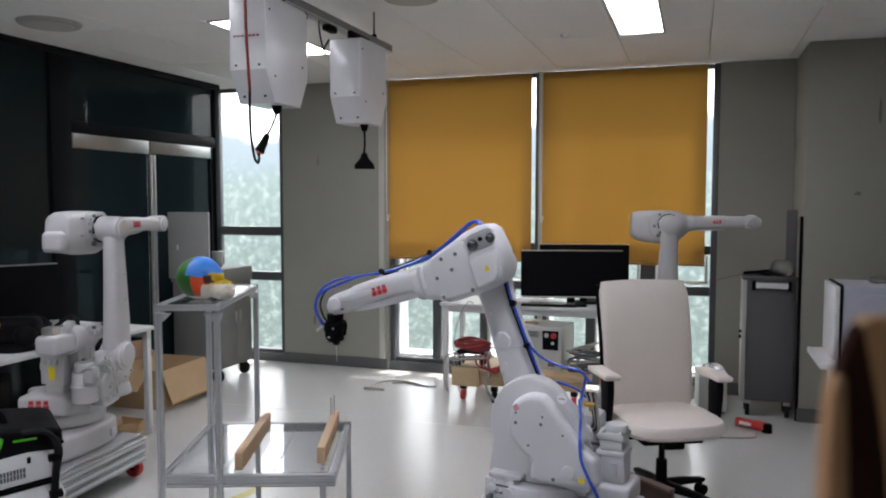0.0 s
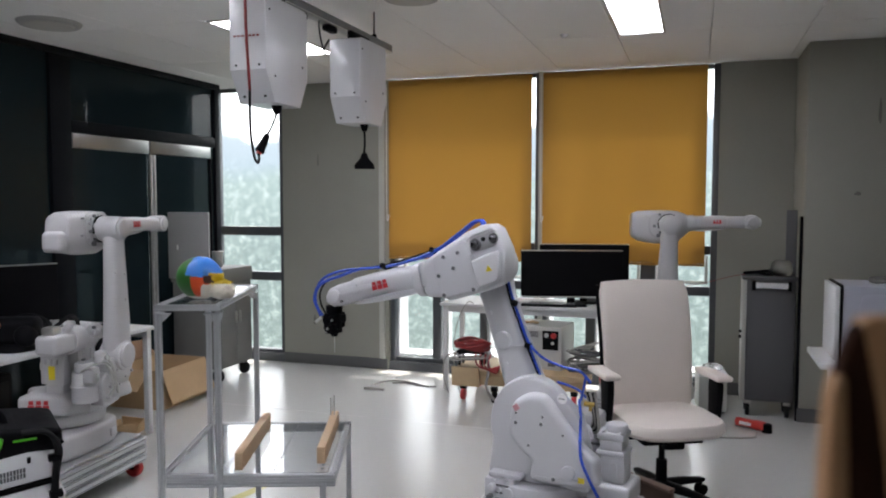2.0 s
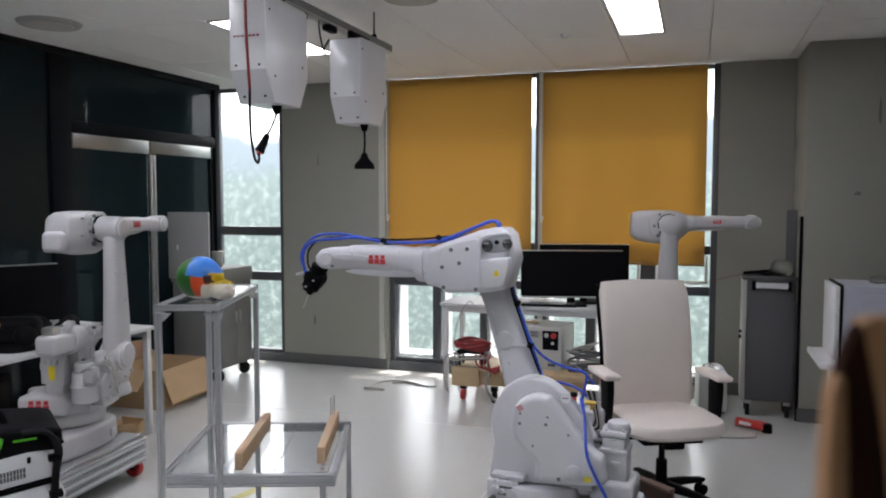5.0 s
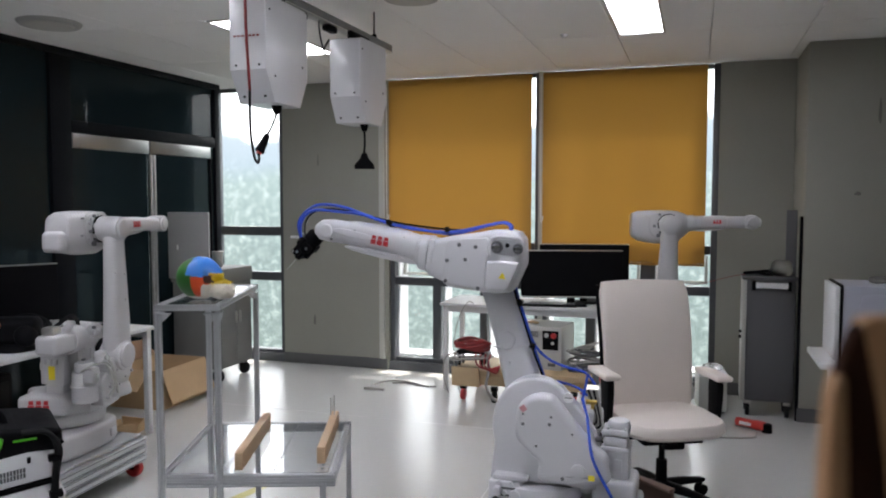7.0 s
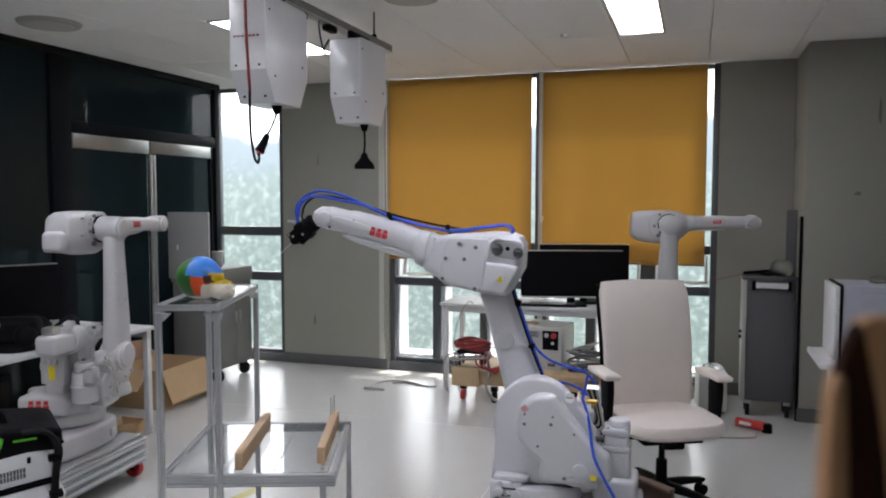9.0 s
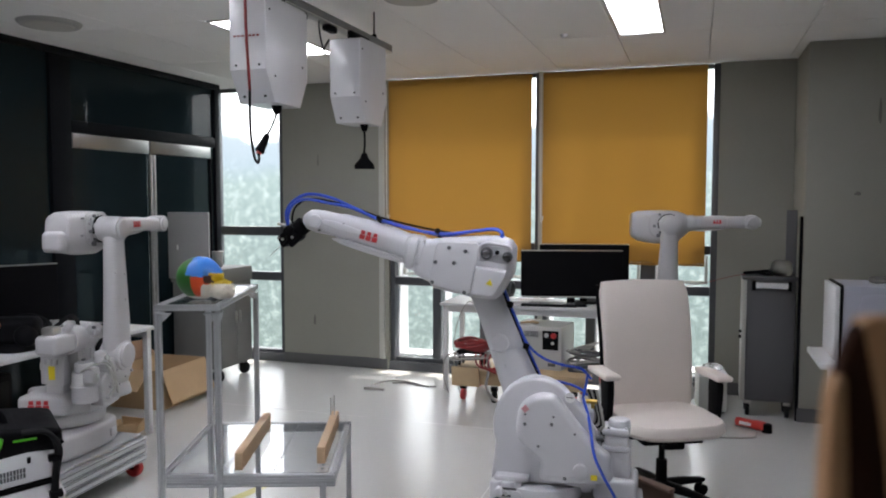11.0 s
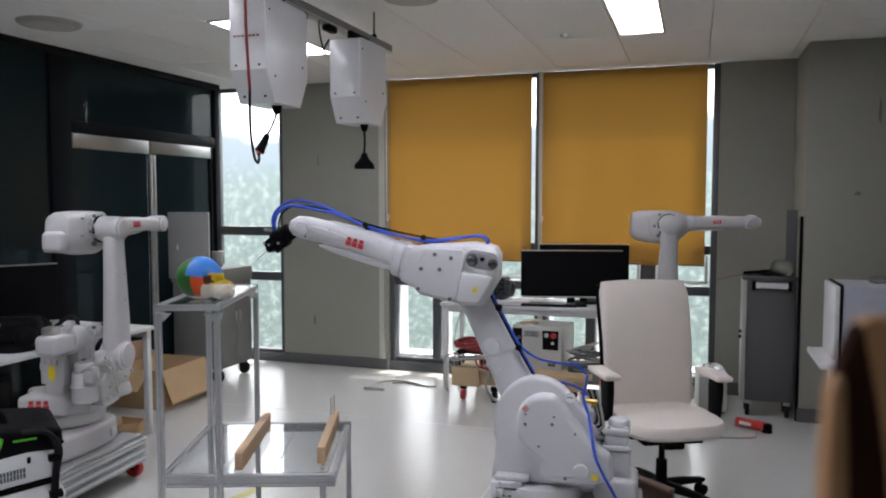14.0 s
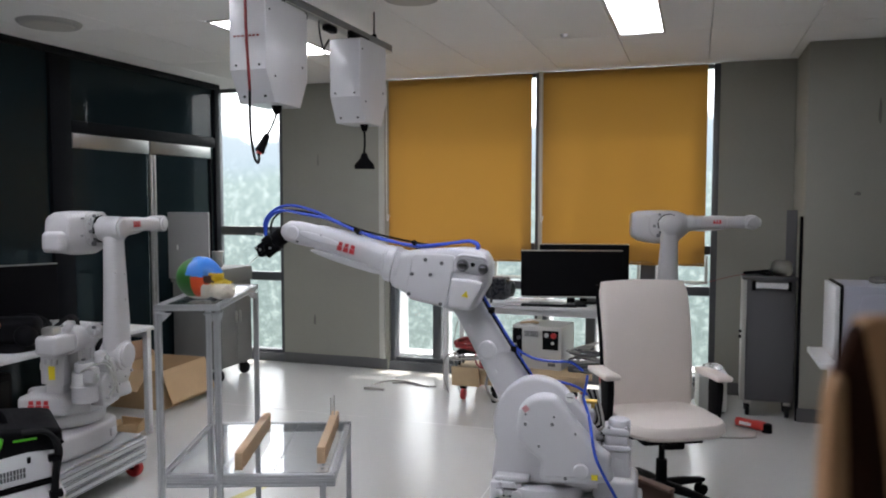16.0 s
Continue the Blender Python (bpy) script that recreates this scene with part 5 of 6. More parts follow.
# ---------------- dust extractor ----------------
def extractor():
    t = thing("dust_extractor", pose(-2.485, 2.15, 0, 0, 0, 52) @ Matrix.Diagonal((1, 1, 0.95, 1)), "black, white and green mobile dust extractor with a hose", "dust extractor")
    # x to the side seen, y away
    bm = B()
    prism(bm, round_outline([(-0.32, 0.605), (0.20, 0.658), (0.232, 0.668), (0.24, 0.70), (0.20, 0.735), (-0.1, 0.765), (-0.32, 0.765)], 4), -0.02, 0.36, 0.02)
    part("top_housing", bm, BLACK, t)
    bm = B()
    prism(bm, [(-0.32, 0.475), (0.20, 0.53), (0.205, 0.662), (-0.32, 0.61)], -0.012, 0.35, 0.012)
    part("body", bm, WHITE, t)
    bm = B()
    prism(bm, [(-0.32, 0.452), (0.21, 0.508), (0.21, 0.529), (-0.32, 0.474)], -0.016, 0.35, 0.003)
    part("dark_band", bm, BLACK, t)
    bm = B()
    prism(bm, round_outline([(-0.32, 0.10), (0.20, 0.10), (0.215, 0.3), (0.205, 0.50), (-0.32, 0.447)], 3), -0.012, 0.35, 0.012)
    part("dust_bin", bm, WHITE, t)
    part("green_badge", prism(B(), round_outline([(-0.1, 0.665), (0.01, 0.665), (0.035, 0.70), (0.03, 0.725), (-0.05, 0.72), (-0.1, 0.72)], 3), -0.026, -0.018, 0.002), GREEN, t, "bright green badge")
    part("green_line", box(B(), 0.07, 0.15, -0.025, -0.019, 0.70, 0.708), GREEN, t)
    bm = B()
    for k in range(12):
        for j in range(2):
            box(bm, -0.02 + k * 0.011, -0.012 + k * 0.011, -0.0145, -0.0115, 0.535 + j * 0.022 + k * 0.0012, 0.554 + j * 0.022 + k * 0.0012)
    tagged(part("vent_grille", bm, GREYM, t), kind="stuff")
    part("switch", box(B(), 0.115, 0.128, -0.018, -0.011, 0.605, 0.63, 0.002), BLACK, t)
    part("side_panel", box(B(), -0.32, -0.10, -0.016, -0.011, 0.50, 0.57, 0.002), BLACK, t)
    bm = B()
    for a in (0, 0.02):
        tube(bm, [(0.10, -0.01 - a, 0.735), (0.18, -0.03 - a, 0.730), (0.215 + a * 0.5, -0.035 - a, 0.66), (0.205 + a * 0.5, -0.035, 0.55), (0.195 + a * 0.5, -0.035, 0.40), (0.20, -0.035, 0.25)], 0.0095)
    part("suction_hose", bm, RUBBER, t, "black corrugated suction hose")
    bm = B()
    tube(bm, [(-0.30, 0.1, 0.80), (-0.1, 0.1, 0.83), (0.02, 0.1, 0.80), (0.05, 0.1, 0.745)], 0.018)
    part("handle", bm, BLACK, t)
    for k in range(5):
        part("top_rib", box(B(), -0.06 + k * 0.045, -0.045 + k * 0.045, 0.02, 0.30, 0.748 - k * 0.006, 0.768 - k * 0.006, 0.004), RUBBER, t)
    for z in (0.62, 0.47):
        part("hose_clip", box(B(), 0.185, 0.232, -0.062, -0.018, z - 0.012, z + 0.012, 0.004), BLACK, t)
    bm = B()
    cyl(bm, (0.08, -0.03, 0.33), (0.08, 0.02, 0.33), 0.10, seg=32, bevel=0.01)
    part("wheel", bm, RUBBER, t)
    part("wheel_hub", cyl(B(), (0.08, -0.034, 0.33), (0.08, -0.028, 0.33), 0.06, seg=28), WHITE, t)
    for x in (-0.25, 0.12):
        for y in (0.03, 0.31):
            part("castor", cyl(B(), (x, y - 0.015, 0.05), (x, y + 0.015, 0.05), 0.05, seg=20, bevel=0.005), RUBBER, t)
            part("castor_post", cyl(B(), (x, y, 0.05), (x, y, 0.11), 0.02, seg=12), BLACK, t)


extractor()


# ---------------- by the glass wall ----------------
def open_carton():
    t = thing("cardboard_box", pose(-3.76, 4.72, 0, 0, 0, 2), "open brown cardboard box with its flaps folded out", "cardboard box")
    W, D, H = 0.46, 0.56, 0.30
    # x to the left of origin, y away
    for n, a in (("side", (-W, 0, 0, 0.005)), ("side", (-W, 0, D - 0.005, D)), ("side", (-W, -W + 0.005, 0.0055, D - 0.0055)), ("side", (-0.005, 0, 0.0055, D - 0.0055))):
        part("side", box(B(), a[0], a[1], a[2], a[3], 0.0, H), CARD, t)
    part("bottom", box(B(), -W + 0.006, -0.006, 0.006, D - 0.006, 0.001, 0.006), CARD_IN, t)
    f = part("flap", box(B(), 0, 0.005, 0, D, 0, 0.26), CARD, t)
    f.matrix_basis = pose(0.002, 0, H, 0, 160, 0)
    f = part("flap", box(B(), -0.20, 0, 0, 0.005, 0, 0.2), CARD, t)
    f.matrix_basis = pose(-0.1, -0.002, H, 130, 0, 0)
    f = part("flap", box(B(), 0, 0.005, 0, D, 0, 0.22), CARD_IN, t)
    f.matrix_basis = pose(-W - 0.002, 0, H, 0, -50, 0)


open_carton()
t = thing("carton_scrap", pose(-3.66, 4.25, 0, 0, 0, 15) @ Matrix.Diagonal((0.75, 0.75, 0.8, 1)), "small torn yellow cardboard tray on the floor", "carton")
bm = B()
box(bm, -0.12, 0.12, -0.12, 0.12, 0, 0.006)
for a in range(4):
    prism(bm, [(-0.12, 0), (0.12, 0), (0.13, 0.09 + 0.02 * (a % 2)), (-0.10, 0.07)], -0.125, -0.121, 0, pose(0, 0, 0, 0, 0, 90 * a))
part("tray", bm, CARD, t)


def cabinet():
    t = thing("tool_cabinet", pose(-4.30, 5.57, 0, 0, 0, 0), "grey steel tool cabinet on castors with an open top", "cabinet")
    W, D = 0.46, 0.50
    part("body", box(B(), 0, W, 0, D, 0.12, 0.86, 0.006), CABM, t)
    part("top_tray", box(B(), -0.01, W + 0.012, -0.01, D + 0.01, 0.862, 0.98, 0.006), CABM, t)
    for y in (0.02, 0.255):
        d = part("door", box(B(), W + 0.001, W + 0.015, y, y + 0.225, 0.15, 0.84, 0.003), CABM, t)
    for y in (0.225, 0.285):
        part("handle", box(B(), W + 0.016, W + 0.034, y - 0.008, y + 0.008, 0.50, 0.60, 0.003), STEEL, t, "bright steel handle")
    for x in (0.05, W - 0.05):
        for y in (0.05, D - 0.05):
            part("castor", cyl(B(), (x, y - 0.016, 0.055), (x, y + 0.016, 0.055), 0.055, seg=24, bevel=0.006), RUBBER, t)
            part("fork", box(B(), x - 0.02, x + 0.02, y - 0.026, y + 0.026, 0.1, 0.119), STEEL, t)
    part("drawer_front", box(B(), W + 0.013, W + 0.02, 0.01, D - 0.01, 0.88, 0.965, 0.002), CABM, t)
    lid = part("raised_lid", box(B(), -0.01, 0.40, -0.036, -0.016, 0.90, 1.47, 0.004), mat("perforated_steel", (0.34, 0.34, 0.33), 0.5, 0, 0.06, 60, 0.1), t, "pale grey perforated panel")
    part("hook", box(B(), 0.085, 0.095, -0.05, -0.037, 1.15, 1.19), STEEL, t)
    return t


cabinet()
simple("steel_cup", cyl(B(), (0, 0, 0), (0, 0, 0.14), 0.042, 0.05, 24), STEEL, "grey metal cup on the tool cabinet", "cup", m=pose(-4.0, 5.80, 0.981))


# ---------------- under and beside the desk ----------------
def controller():
    t = thing("controller_box", pose(-1.375, 5.95, 0.245, 0, 0, -8), "beige electric controller box with a red emergency button", "controller")
    W, D, H = 0.41, 0.34, 0.34
    part("case", box(B(), 0, W, 0, D, 0, H, 0.008), CTRL, t)
    part("control_panel", box(B(), 0.255, 0.385, -0.006, -0.0005, 0.16, 0.31, 0.002), BLACK, t, "black control panel")
    part("emergency_button", cyl(B(), (0.350, -0.03, 0.275), (0.350, -0.006, 0.275), 0.022, seg=20, bevel=0.004), REDP, t, "red mushroom button")
    part("switch", cyl(B(), (0.290, -0.022, 0.275), (0.290, -0.006, 0.275), 0.017, seg=16), STEEL, t)
    part("key_switch", cyl(B(), (0.340, -0.02, 0.215), (0.340, -0.006, 0.215), 0.012, seg=16), STEEL, t)
    bm = B()
    for k in range(6):
        box(bm, 0.105, 0.22, -0.004, -0.0005, 0.255 + k * 0.008, 0.259 + k * 0.008)
    tagged(part("vent_slots", bm, GREYM, t), kind="stuff")
    part("socket_panel", box(B(), 0.006, 0.085, -0.006, -0.0005, 0.02, 0.315, 0.001), BLACK, t, "black front panel with sockets")
    for k in range(4):
        part("socket", cyl(B(), (0.03 + 0.03 * (k % 2), -0.022, 0.06 + k * 0.06), (0.03 + 0.03 * (k % 2), -0.006, 0.06 + k * 0.06), 0.015, seg=14), GREYM if k % 2 else STEEL, t)
    part("top_clutter", tube(B(), [(0.05, 0.06, H + 0.008), (0.12, 0.05, H + 0.02), (0.18, 0.10, H + 0.010), (0.12, 0.14, H + 0.012)], 0.009), PLY, t)
    part("plate", box(B(), 0.30, 0.36, -0.004, -0.0005, 0.03, 0.055), GREYM, t)


def pallet():
    t = thing("wooden_platform", pose(-1.80, 5.72, 0), "low plywood platform on castors under the desk", "platform")
    part("board", box(B(), 0, 1.05, 0, 0.55, 0.205, 0.244, 0.003), PLY, t)
    part("board", box(B(), 0.0, 0.22, -0.03, -0.002, 0.12, 0.27, 0.003), PLY, t)
    for y in (0.03, 0.42):
        part("beam", box(B(), 0.02, 1.03, y, y + 0.07, 0.125, 0.204, 0.003), PLY, t)
    for x, y, m in ((0.08, 0.03, REDP), (0.34, 0.0, RUBBER), (0.95, 0.05, REDP), (0.08, 0.48, REDP), (0.95, 0.48, REDP)):
        w = part("castor", cyl(B(), (x - 0.016, y, 0.045), (x + 0.016, y, 0.045), 0.045, seg=22, bevel=0.005), m, t)
        part("fork", box(B(), x - 0.025, x + 0.025, y - 0.02, y + 0.02, 0.09, 0.1245), BLACK, t)


pallet()
controller()


def hose_coil():
    t = thing("hose_coil", pose(-1.66, 5.80, 0.27), "tangled dark red hoses and grey cables on a small rack", "hose coil")
    bm = B()
    rnd = random.Random(4)
    for k in range(5):
        r = 0.11 + rnd.random() * 0.04
        tube(bm, [(r * math.cos(a) * 1.15, r * 0.7 * math.sin(a), 0.14 + 0.012 * k + 0.015 * math.sin(2 * a + k)) for a in [i * 0.5 for i in range(14)]], 0.011)
    part("red_hose", bm, REDCABLE, t, "coiled dark red hose")
    bm = B()
    for k in range(3):
        r = 0.12 + 0.02 * k
        tube(bm, [(r * math.cos(a) * 1.1, r * 0.7 * math.sin(a) - 0.02, 0.10 - 0.02 * k + 0.02 * math.sin(a + k)) for a in [i * 0.5 for i in range(13)]], 0.008)
    tube(bm, [(0.12, -0.05, 0.12), (0.16, -0.1, 0.0), (0.15, -0.14, -0.13), (0.20, -0.14, -0.22), (0.26, -0.12, -0.245)], 0.012)
    tube(bm, [(-0.1, 0, 0.1), (-0.22, 0, 0.05), (-0.25, 0.02, -0.1), (-0.2, 0, -0.24)], 0.006)
    part("grey_cable", bm, CABLE_G, t, "grey rubber cable")
    bm = B()
    for x in (-0.09, 0.09):
        for y in (-0.05, 0.05):
            box(bm, x - 0.008, x + 0.008, y - 0.008, y + 0.008, 0, 0.12)
    box(bm, -0.11, 0.11, -0.07, 0.07, 0.10, 0.115)
    part("rack", bm, BLACK, t)
    bm = B()
    for k in range(4):
        tube(bm, [(0.05 + 0.04 * k, -0.08, 0.11), (0.07 + 0.03 * k, -0.12, 0.03), (0.16 + 0.02 * k, -0.12, -0.01 * k), (0.24, -0.08, 0.02)], 0.007)
    part("red_cable", bm, REDCABLE, t)


hose_coil()


def cable_heap():
    t = thing("cable_heap", pose(-0.78, 5.95, 0.245), "heap of grey coiled cables on the platform", "cable heap")
    rnd = random.Random(7)
    for mt in (CABLE_G, GREYM, CABLE_G):
        bm = B()
        for k in range(5):
            r, c = 0.08 + rnd.random() * 0.07, Vector((rnd.uniform(-0.05, 0.05), rnd.uniform(-0.04, 0.04), 0.05 + rnd.random() * 0.16))
            tl, ph = rnd.uniform(-0.5, 0.5), rnd.random() * 6
            tube(bm, [c + Vector((r * math.cos(a + ph), r * 0.6 * math.sin(a + ph), tl * r * math.cos(a))) for a in [i * 0.55 for i in range(12)]], 0.007)
        tube(bm, [(-0.1, -0.05, 0.02), (0, -0.08, 0.01), (0.12, -0.04, 0.012)], 0.01)
        part("cable", bm, mt, t)
    bm = B()
    box(bm, -0.14, 0.16, -0.06, 0.14, 0, 0.05, 0.006)
    part("tray", bm, GREYM, t)


cable_heap()


def floor_cables():
    bm = B()
    tube(bm, [(-2.10, 6.02, 0.006), (-2.25, 6.10, 0.006), (-2.40, 6.16, 0.006), (-2.52, 6.10, 0.006), (-2.58, 5.98, 0.006), (-2.56, 5.86, 0.006), (-2.50, 5.80, 0.006)], 0.006)
    tube(bm, [(-2.05, 6.05, 0.006), (-2.2, 6.04, 0.006), (-2.35, 6.1, 0.006), (-2.45, 6.05, 0.006)], 0.006)
    box(bm, -2.60, -2.42, 5.79, 5.815, 0.0, 0.02, 0.003)
    simple("floor_cable", bm, CABLE_G, "loose grey cable with a plug strip on the floor", "cable")
    bm = B()
    tube(bm, [(0.30, 5.35, 0.006), (0.10, 5.32, 0.006), (-0.02, 5.42, 0.006), (-0.1, 5.7, 0.006)], 0.006)
    tube(bm, [(0.42, 5.52, 0.008), (0.40, 5.40, 0.006), (0.30, 5.35, 0.006)], 0.006)
    simple("floor_cable", bm, CABLE_G, "loose grey cable running from the red tool", "cable")


floor_cables()
simple("hanging_wire", tube(B(), [(-1.70, 5.965, 0.735), (-1.74, 5.955, 0.75), (-1.80, 5.95, 0.66), (-1.85, 5.95, 0.50), (-1.86, 5.94, 0.30), (-1.84, 5.93, 0.12), (-1.80, 5.92, 0.005)], 0.004), CABLE_G, "thin grey wire hanging from the desk edge", "wire")


SEAM = mat("floor_weld", (0.66, 0.66, 0.64), 0.3)
for x0, y0, x1, y1 in ((-3.6, 5.05, -0.9, 5.05), (-3.6, 2.9, 3.4, 2.9), (-1.05, 2.9, -1.05, 5.05)):
    bm = B()
    box(bm, min(x0, x1) - 0.002, max(x0, x1) + 0.002, min(y0, y1) - 0.002, max(y0, y1) + 0.002, 0.0, 0.0006)
    simple("floor_seam", bm, SEAM, "faint welded joint in the vinyl floor", "floor seam", "structure")


def red_tool():
    t = thing("angle_grinder", pose(0.40, 5.60, 0.0, 0, 0, -28), "red handheld power tool lying on the floor", "power tool")
    bm = B()
    loft(bm, [oval(x, 0, 0.038, r, r * 0.9, 16) for x, r in ((-0.12, 0.02), (-0.11, 0.032), (-0.02, 0.03), (0.04, 0.036), (0.08, 0.034), (0.09, 0.02))])
    part("body", bm, mat("tool_red", (0.62, 0.05, 0.04), 0.4, 0, 0.1), t)
    bm = B()
    cyl(bm, (0.10, 0, 0.0), (0.10, 0, 0.06), 0.034, 0.03, 20, 0.004)
    part("gear_head", bm, BLACK, t)
    part("label_strip", box(B(), -0.08, 0.0, -0.034, -0.029, 0.03, 0.05), WHITE, t)


red_tool()


# ---------------- by the pier ----------------
def trolley():
    t = thing("service_trolley", pose(0.345, 5.95, 0), "tall dark grey steel trolley with a white push handle", "trolley")
    W, D = 0.345, 0.22
    part("body", box(B(), 0.02, W, 0, D, 0.115, 1.0, 0.006), GREYM, t)
    part("side_rail", box(B(), -0.012, 0.018, -0.004, D, 0.115, 1.02, 0.004), TRIMP, t)
    part("top", box(B(), -0.015, W + 0.01, -0.01, D + 0.01, 1.0, 1.025, 0.004), GREYM, t)
    part("push_handle", box(B(), 0.065, W - 0.04, -0.055, -0.03, 0.945, 0.985, 0.008), WHITE, t, "white push bar")
    for x in (0.05, W - 0.06):
        part("bracket", box(B(), x, x + 0.025, -0.056, -0.001, 0.93, 0.995, 0.004), BLACK, t)
    part("front_panel", box(B(), 0.03, W - 0.01, -0.008, -0.0005, 0.14, 0.92, 0.003), GREYM, t)
    part("knob", cyl(B(), (-0.03, 0.02, 0.58), (-0.012, 0.02, 0.58), 0.012, seg=12), BLACK, t)
    part("knob", cyl(B(), (-0.03, 0.02, 0.62), (-0.012, 0.02, 0.62), 0.01, seg=12), BLACK, t)
    for x in (0.04, W - 0.04):
        for y in (0.03, D - 0.03):
            part("castor", cyl(B(), (x - 0.014, y, 0.048), (x + 0.014, y, 0.048), 0.048, seg=24, bevel=0.005), RUBBER, t)
            part("fork", box(B(), x - 0.022, x + 0.022, y - 0.02, y + 0.02, 0.09, 0.1145), STEEL, t)


trolley()
simple("leaning_board", box(B(), 0.0, 0.075, 0, 0.012, 0, 1.50, 0.003), GREYM, "narrow grey board leaning against the pier", "board", m=pose(0.640, 6.21, 0))
# the dark gap at the pier's edge, put in as a black strip
simple("leaning_board", box(B(), 0.0, 0.02, 0, 0.03, 0, 1.46, 0.003), BLACK, "thin black strip standing for the dark gap beside the pier", "board", m=pose(0.698, 5.91, 0))
bm = B()
loft(bm, [oval(0, 0, 0, 0.001, 0.001, 14)] and [[(p[1], p[2], z) for p in oval(0, 0, 0, r, r * 0.8, 14)] for z, r in ((0, 0.06), (0.03, 0.075), (0.08, 0.07), (0.105, 0.05))])
simple("plastic_bag", bm, glass("cloudy_plastic", (0.8, 0.8, 0.78), 0.35), "crumpled clear plastic tub on the trolley", "tub", m=pose(0.60, 6.05, 1.03))
bm = B()
tube(bm, [(0, 0, 0.012), (0.08, 0.01, 0.02), (0.16, 0.0, 0.012), (0.24, 0.02, 0.016), (0.27, 0.03, 0.012)], 0.012)
tube(bm, [(0.05, 0.03, 0.012), (0.15, 0.04, 0.03), (0.22, 0.01, 0.03), (0.26, -0.01, 0.012)], 0.01)
simple("black_cable", bm, BLACK, "black cable lying on top of the trolley", "cable", m=pose(0.34, 6.03, 1.026))
simple("red_wire", tube(B(), [(0.0, 0, 0.0), (-0.1, -0.02, -0.02), (-0.25, -0.05, -0.06), (-0.4, -0.1, -0.09), (-0.46, -0.13, -0.10)], 0.002), REDCABLE, "thin red wire slung from the trolley", "wire", m=pose(0.35, 6.0, 1.035))


def grey_case():
    t = thing("equipment_case", pose(0.045, 5.92, 0, 0, 0, 6), "small pale grey equipment case on the floor behind the chair", "case")
    part("body", box(B(), 0, 0.20, 0, 0.26, 0.015, 0.27, 0.010), CTRL, t)
    part("lid", box(B(), -0.004, 0.204, -0.004, 0.264, 0.271, 0.30, 0.008), WHITE, t, "white lid")
    part("latch", box(B(), 0.08, 0.12, -0.014, -0.001, 0.235, 0.268, 0.003), GREYM, t)
    for x in (0.03, 0.17):
        for y in (0.03, 0.23):
            part("foot", cyl(B(), (x, y, 0), (x, y, 0.016), 0.015, seg=12), RUBBER, t)
    clear_bag(pose(0.14, 6.02, 0.3005, 0, 0, 40) @ Matrix.Diagonal((0.8, 0.8, 0.6, 1)), "crumpled clear plastic bag on the equipment case")


grey_case()


def white_device():
    t = thing("device_cabinet", pose(0.782, 4.88, 0), "pale grey device with a rounded front panel on a white shelf", "device")
    part("case", box(B(), 0.03, 0.75, 0.0, 0.40, 0.645, 1.085, 0.012), mat("pale_blue_grey", (0.42, 0.43, 0.50), 0.45, 0, 0.05), t)
    part("door_edge", box(B(), -0.012, 0.014, -0.006, 0.40, 0.65, 1.08, 0.004), WHITE, t)
    part("seal", box(B(), 0.0145, 0.0295, -0.004, 0.40, 0.65, 1.09, 0.002), BLACK, t)
    bm = B()
    prism(bm, round_outline([(0.12, 0.70), (0.12, 0.99), (0.16, 1.035), (0.30, 1.04), (0.70, 1.04), (0.70, 0.70)], 3), -0.007, -0.0005, 0.003)
    part("front_panel", bm, mat("pale_blue_panel", (0.46, 0.47, 0.55), 0.4, 0, 0.05), t)
    s = thing("wall_shelf", pose(0.71, 4.84, 0), "white shelf table under the device", "table")
    part("top", box(B(), -0.02, 0.9, -0.05, 0.5, 0.61, 0.644, 0.006), WHITE, s)
    for x in (0.1, 0.85):
        for y in (0.05, 0.45):
            part("leg", box(B(), x, x + 0.04, y, y + 0.04, 0, 0.609, 0.004), WHITE, s)
    bm = B()
    for k in range(4):
        ball(bm, (0.25 + 0.1 * k, 0.2, 1.105), 0.04, (1.4, 1.0, 0.5 + 0.1 * (k % 2)))
    bg = simple("bag_heap", bm, glass("cloudy_bag", (0.75, 0.75, 0.73), 0.4), "crumpled clear plastic bags on the device", "plastic bags", m=pose(0.782, 4.88, 0))


white_device()


# ---------------- overhead ----------------
def overhead_rail():
    X = -1.80
    t = thing("overhead_rail", pose(X, 0, 0), "grey steel ceiling rail on thin threaded rods", "rail")
    part("beam", box(B(), -0.022, 0.022, 0.6, 4.42, 2.475, 2.515, 0.003), mat("rail_grey", (0.22, 0.22, 0.22), 0.45, 0.4, 0.08), t)
    part("lower_flange", box(B(), -0.028, 0.028, 0.6, 4.42, 2.468, 2.4745, 0.001), STEEL, t)
    for y in (1.2, 2.7, 4.19):
        part("hanger_rod", cyl(B(), (0, y, 2.515), (0, y, CEIL), 0.005, seg=8), BLACK, t)
        part("nut", cyl(B(), (0, y, 2.516), (0, y, 2.535), 0.016, seg=8), BLACK, t)
    for y in (3.3, 3.62, 3.95):
        part("trolley_hook", box(B(), -0.02, 0.02, y - 0.05, y + 0.05, 2.435, 2.467, 0.006), BLACK, t)


overhead_rail()


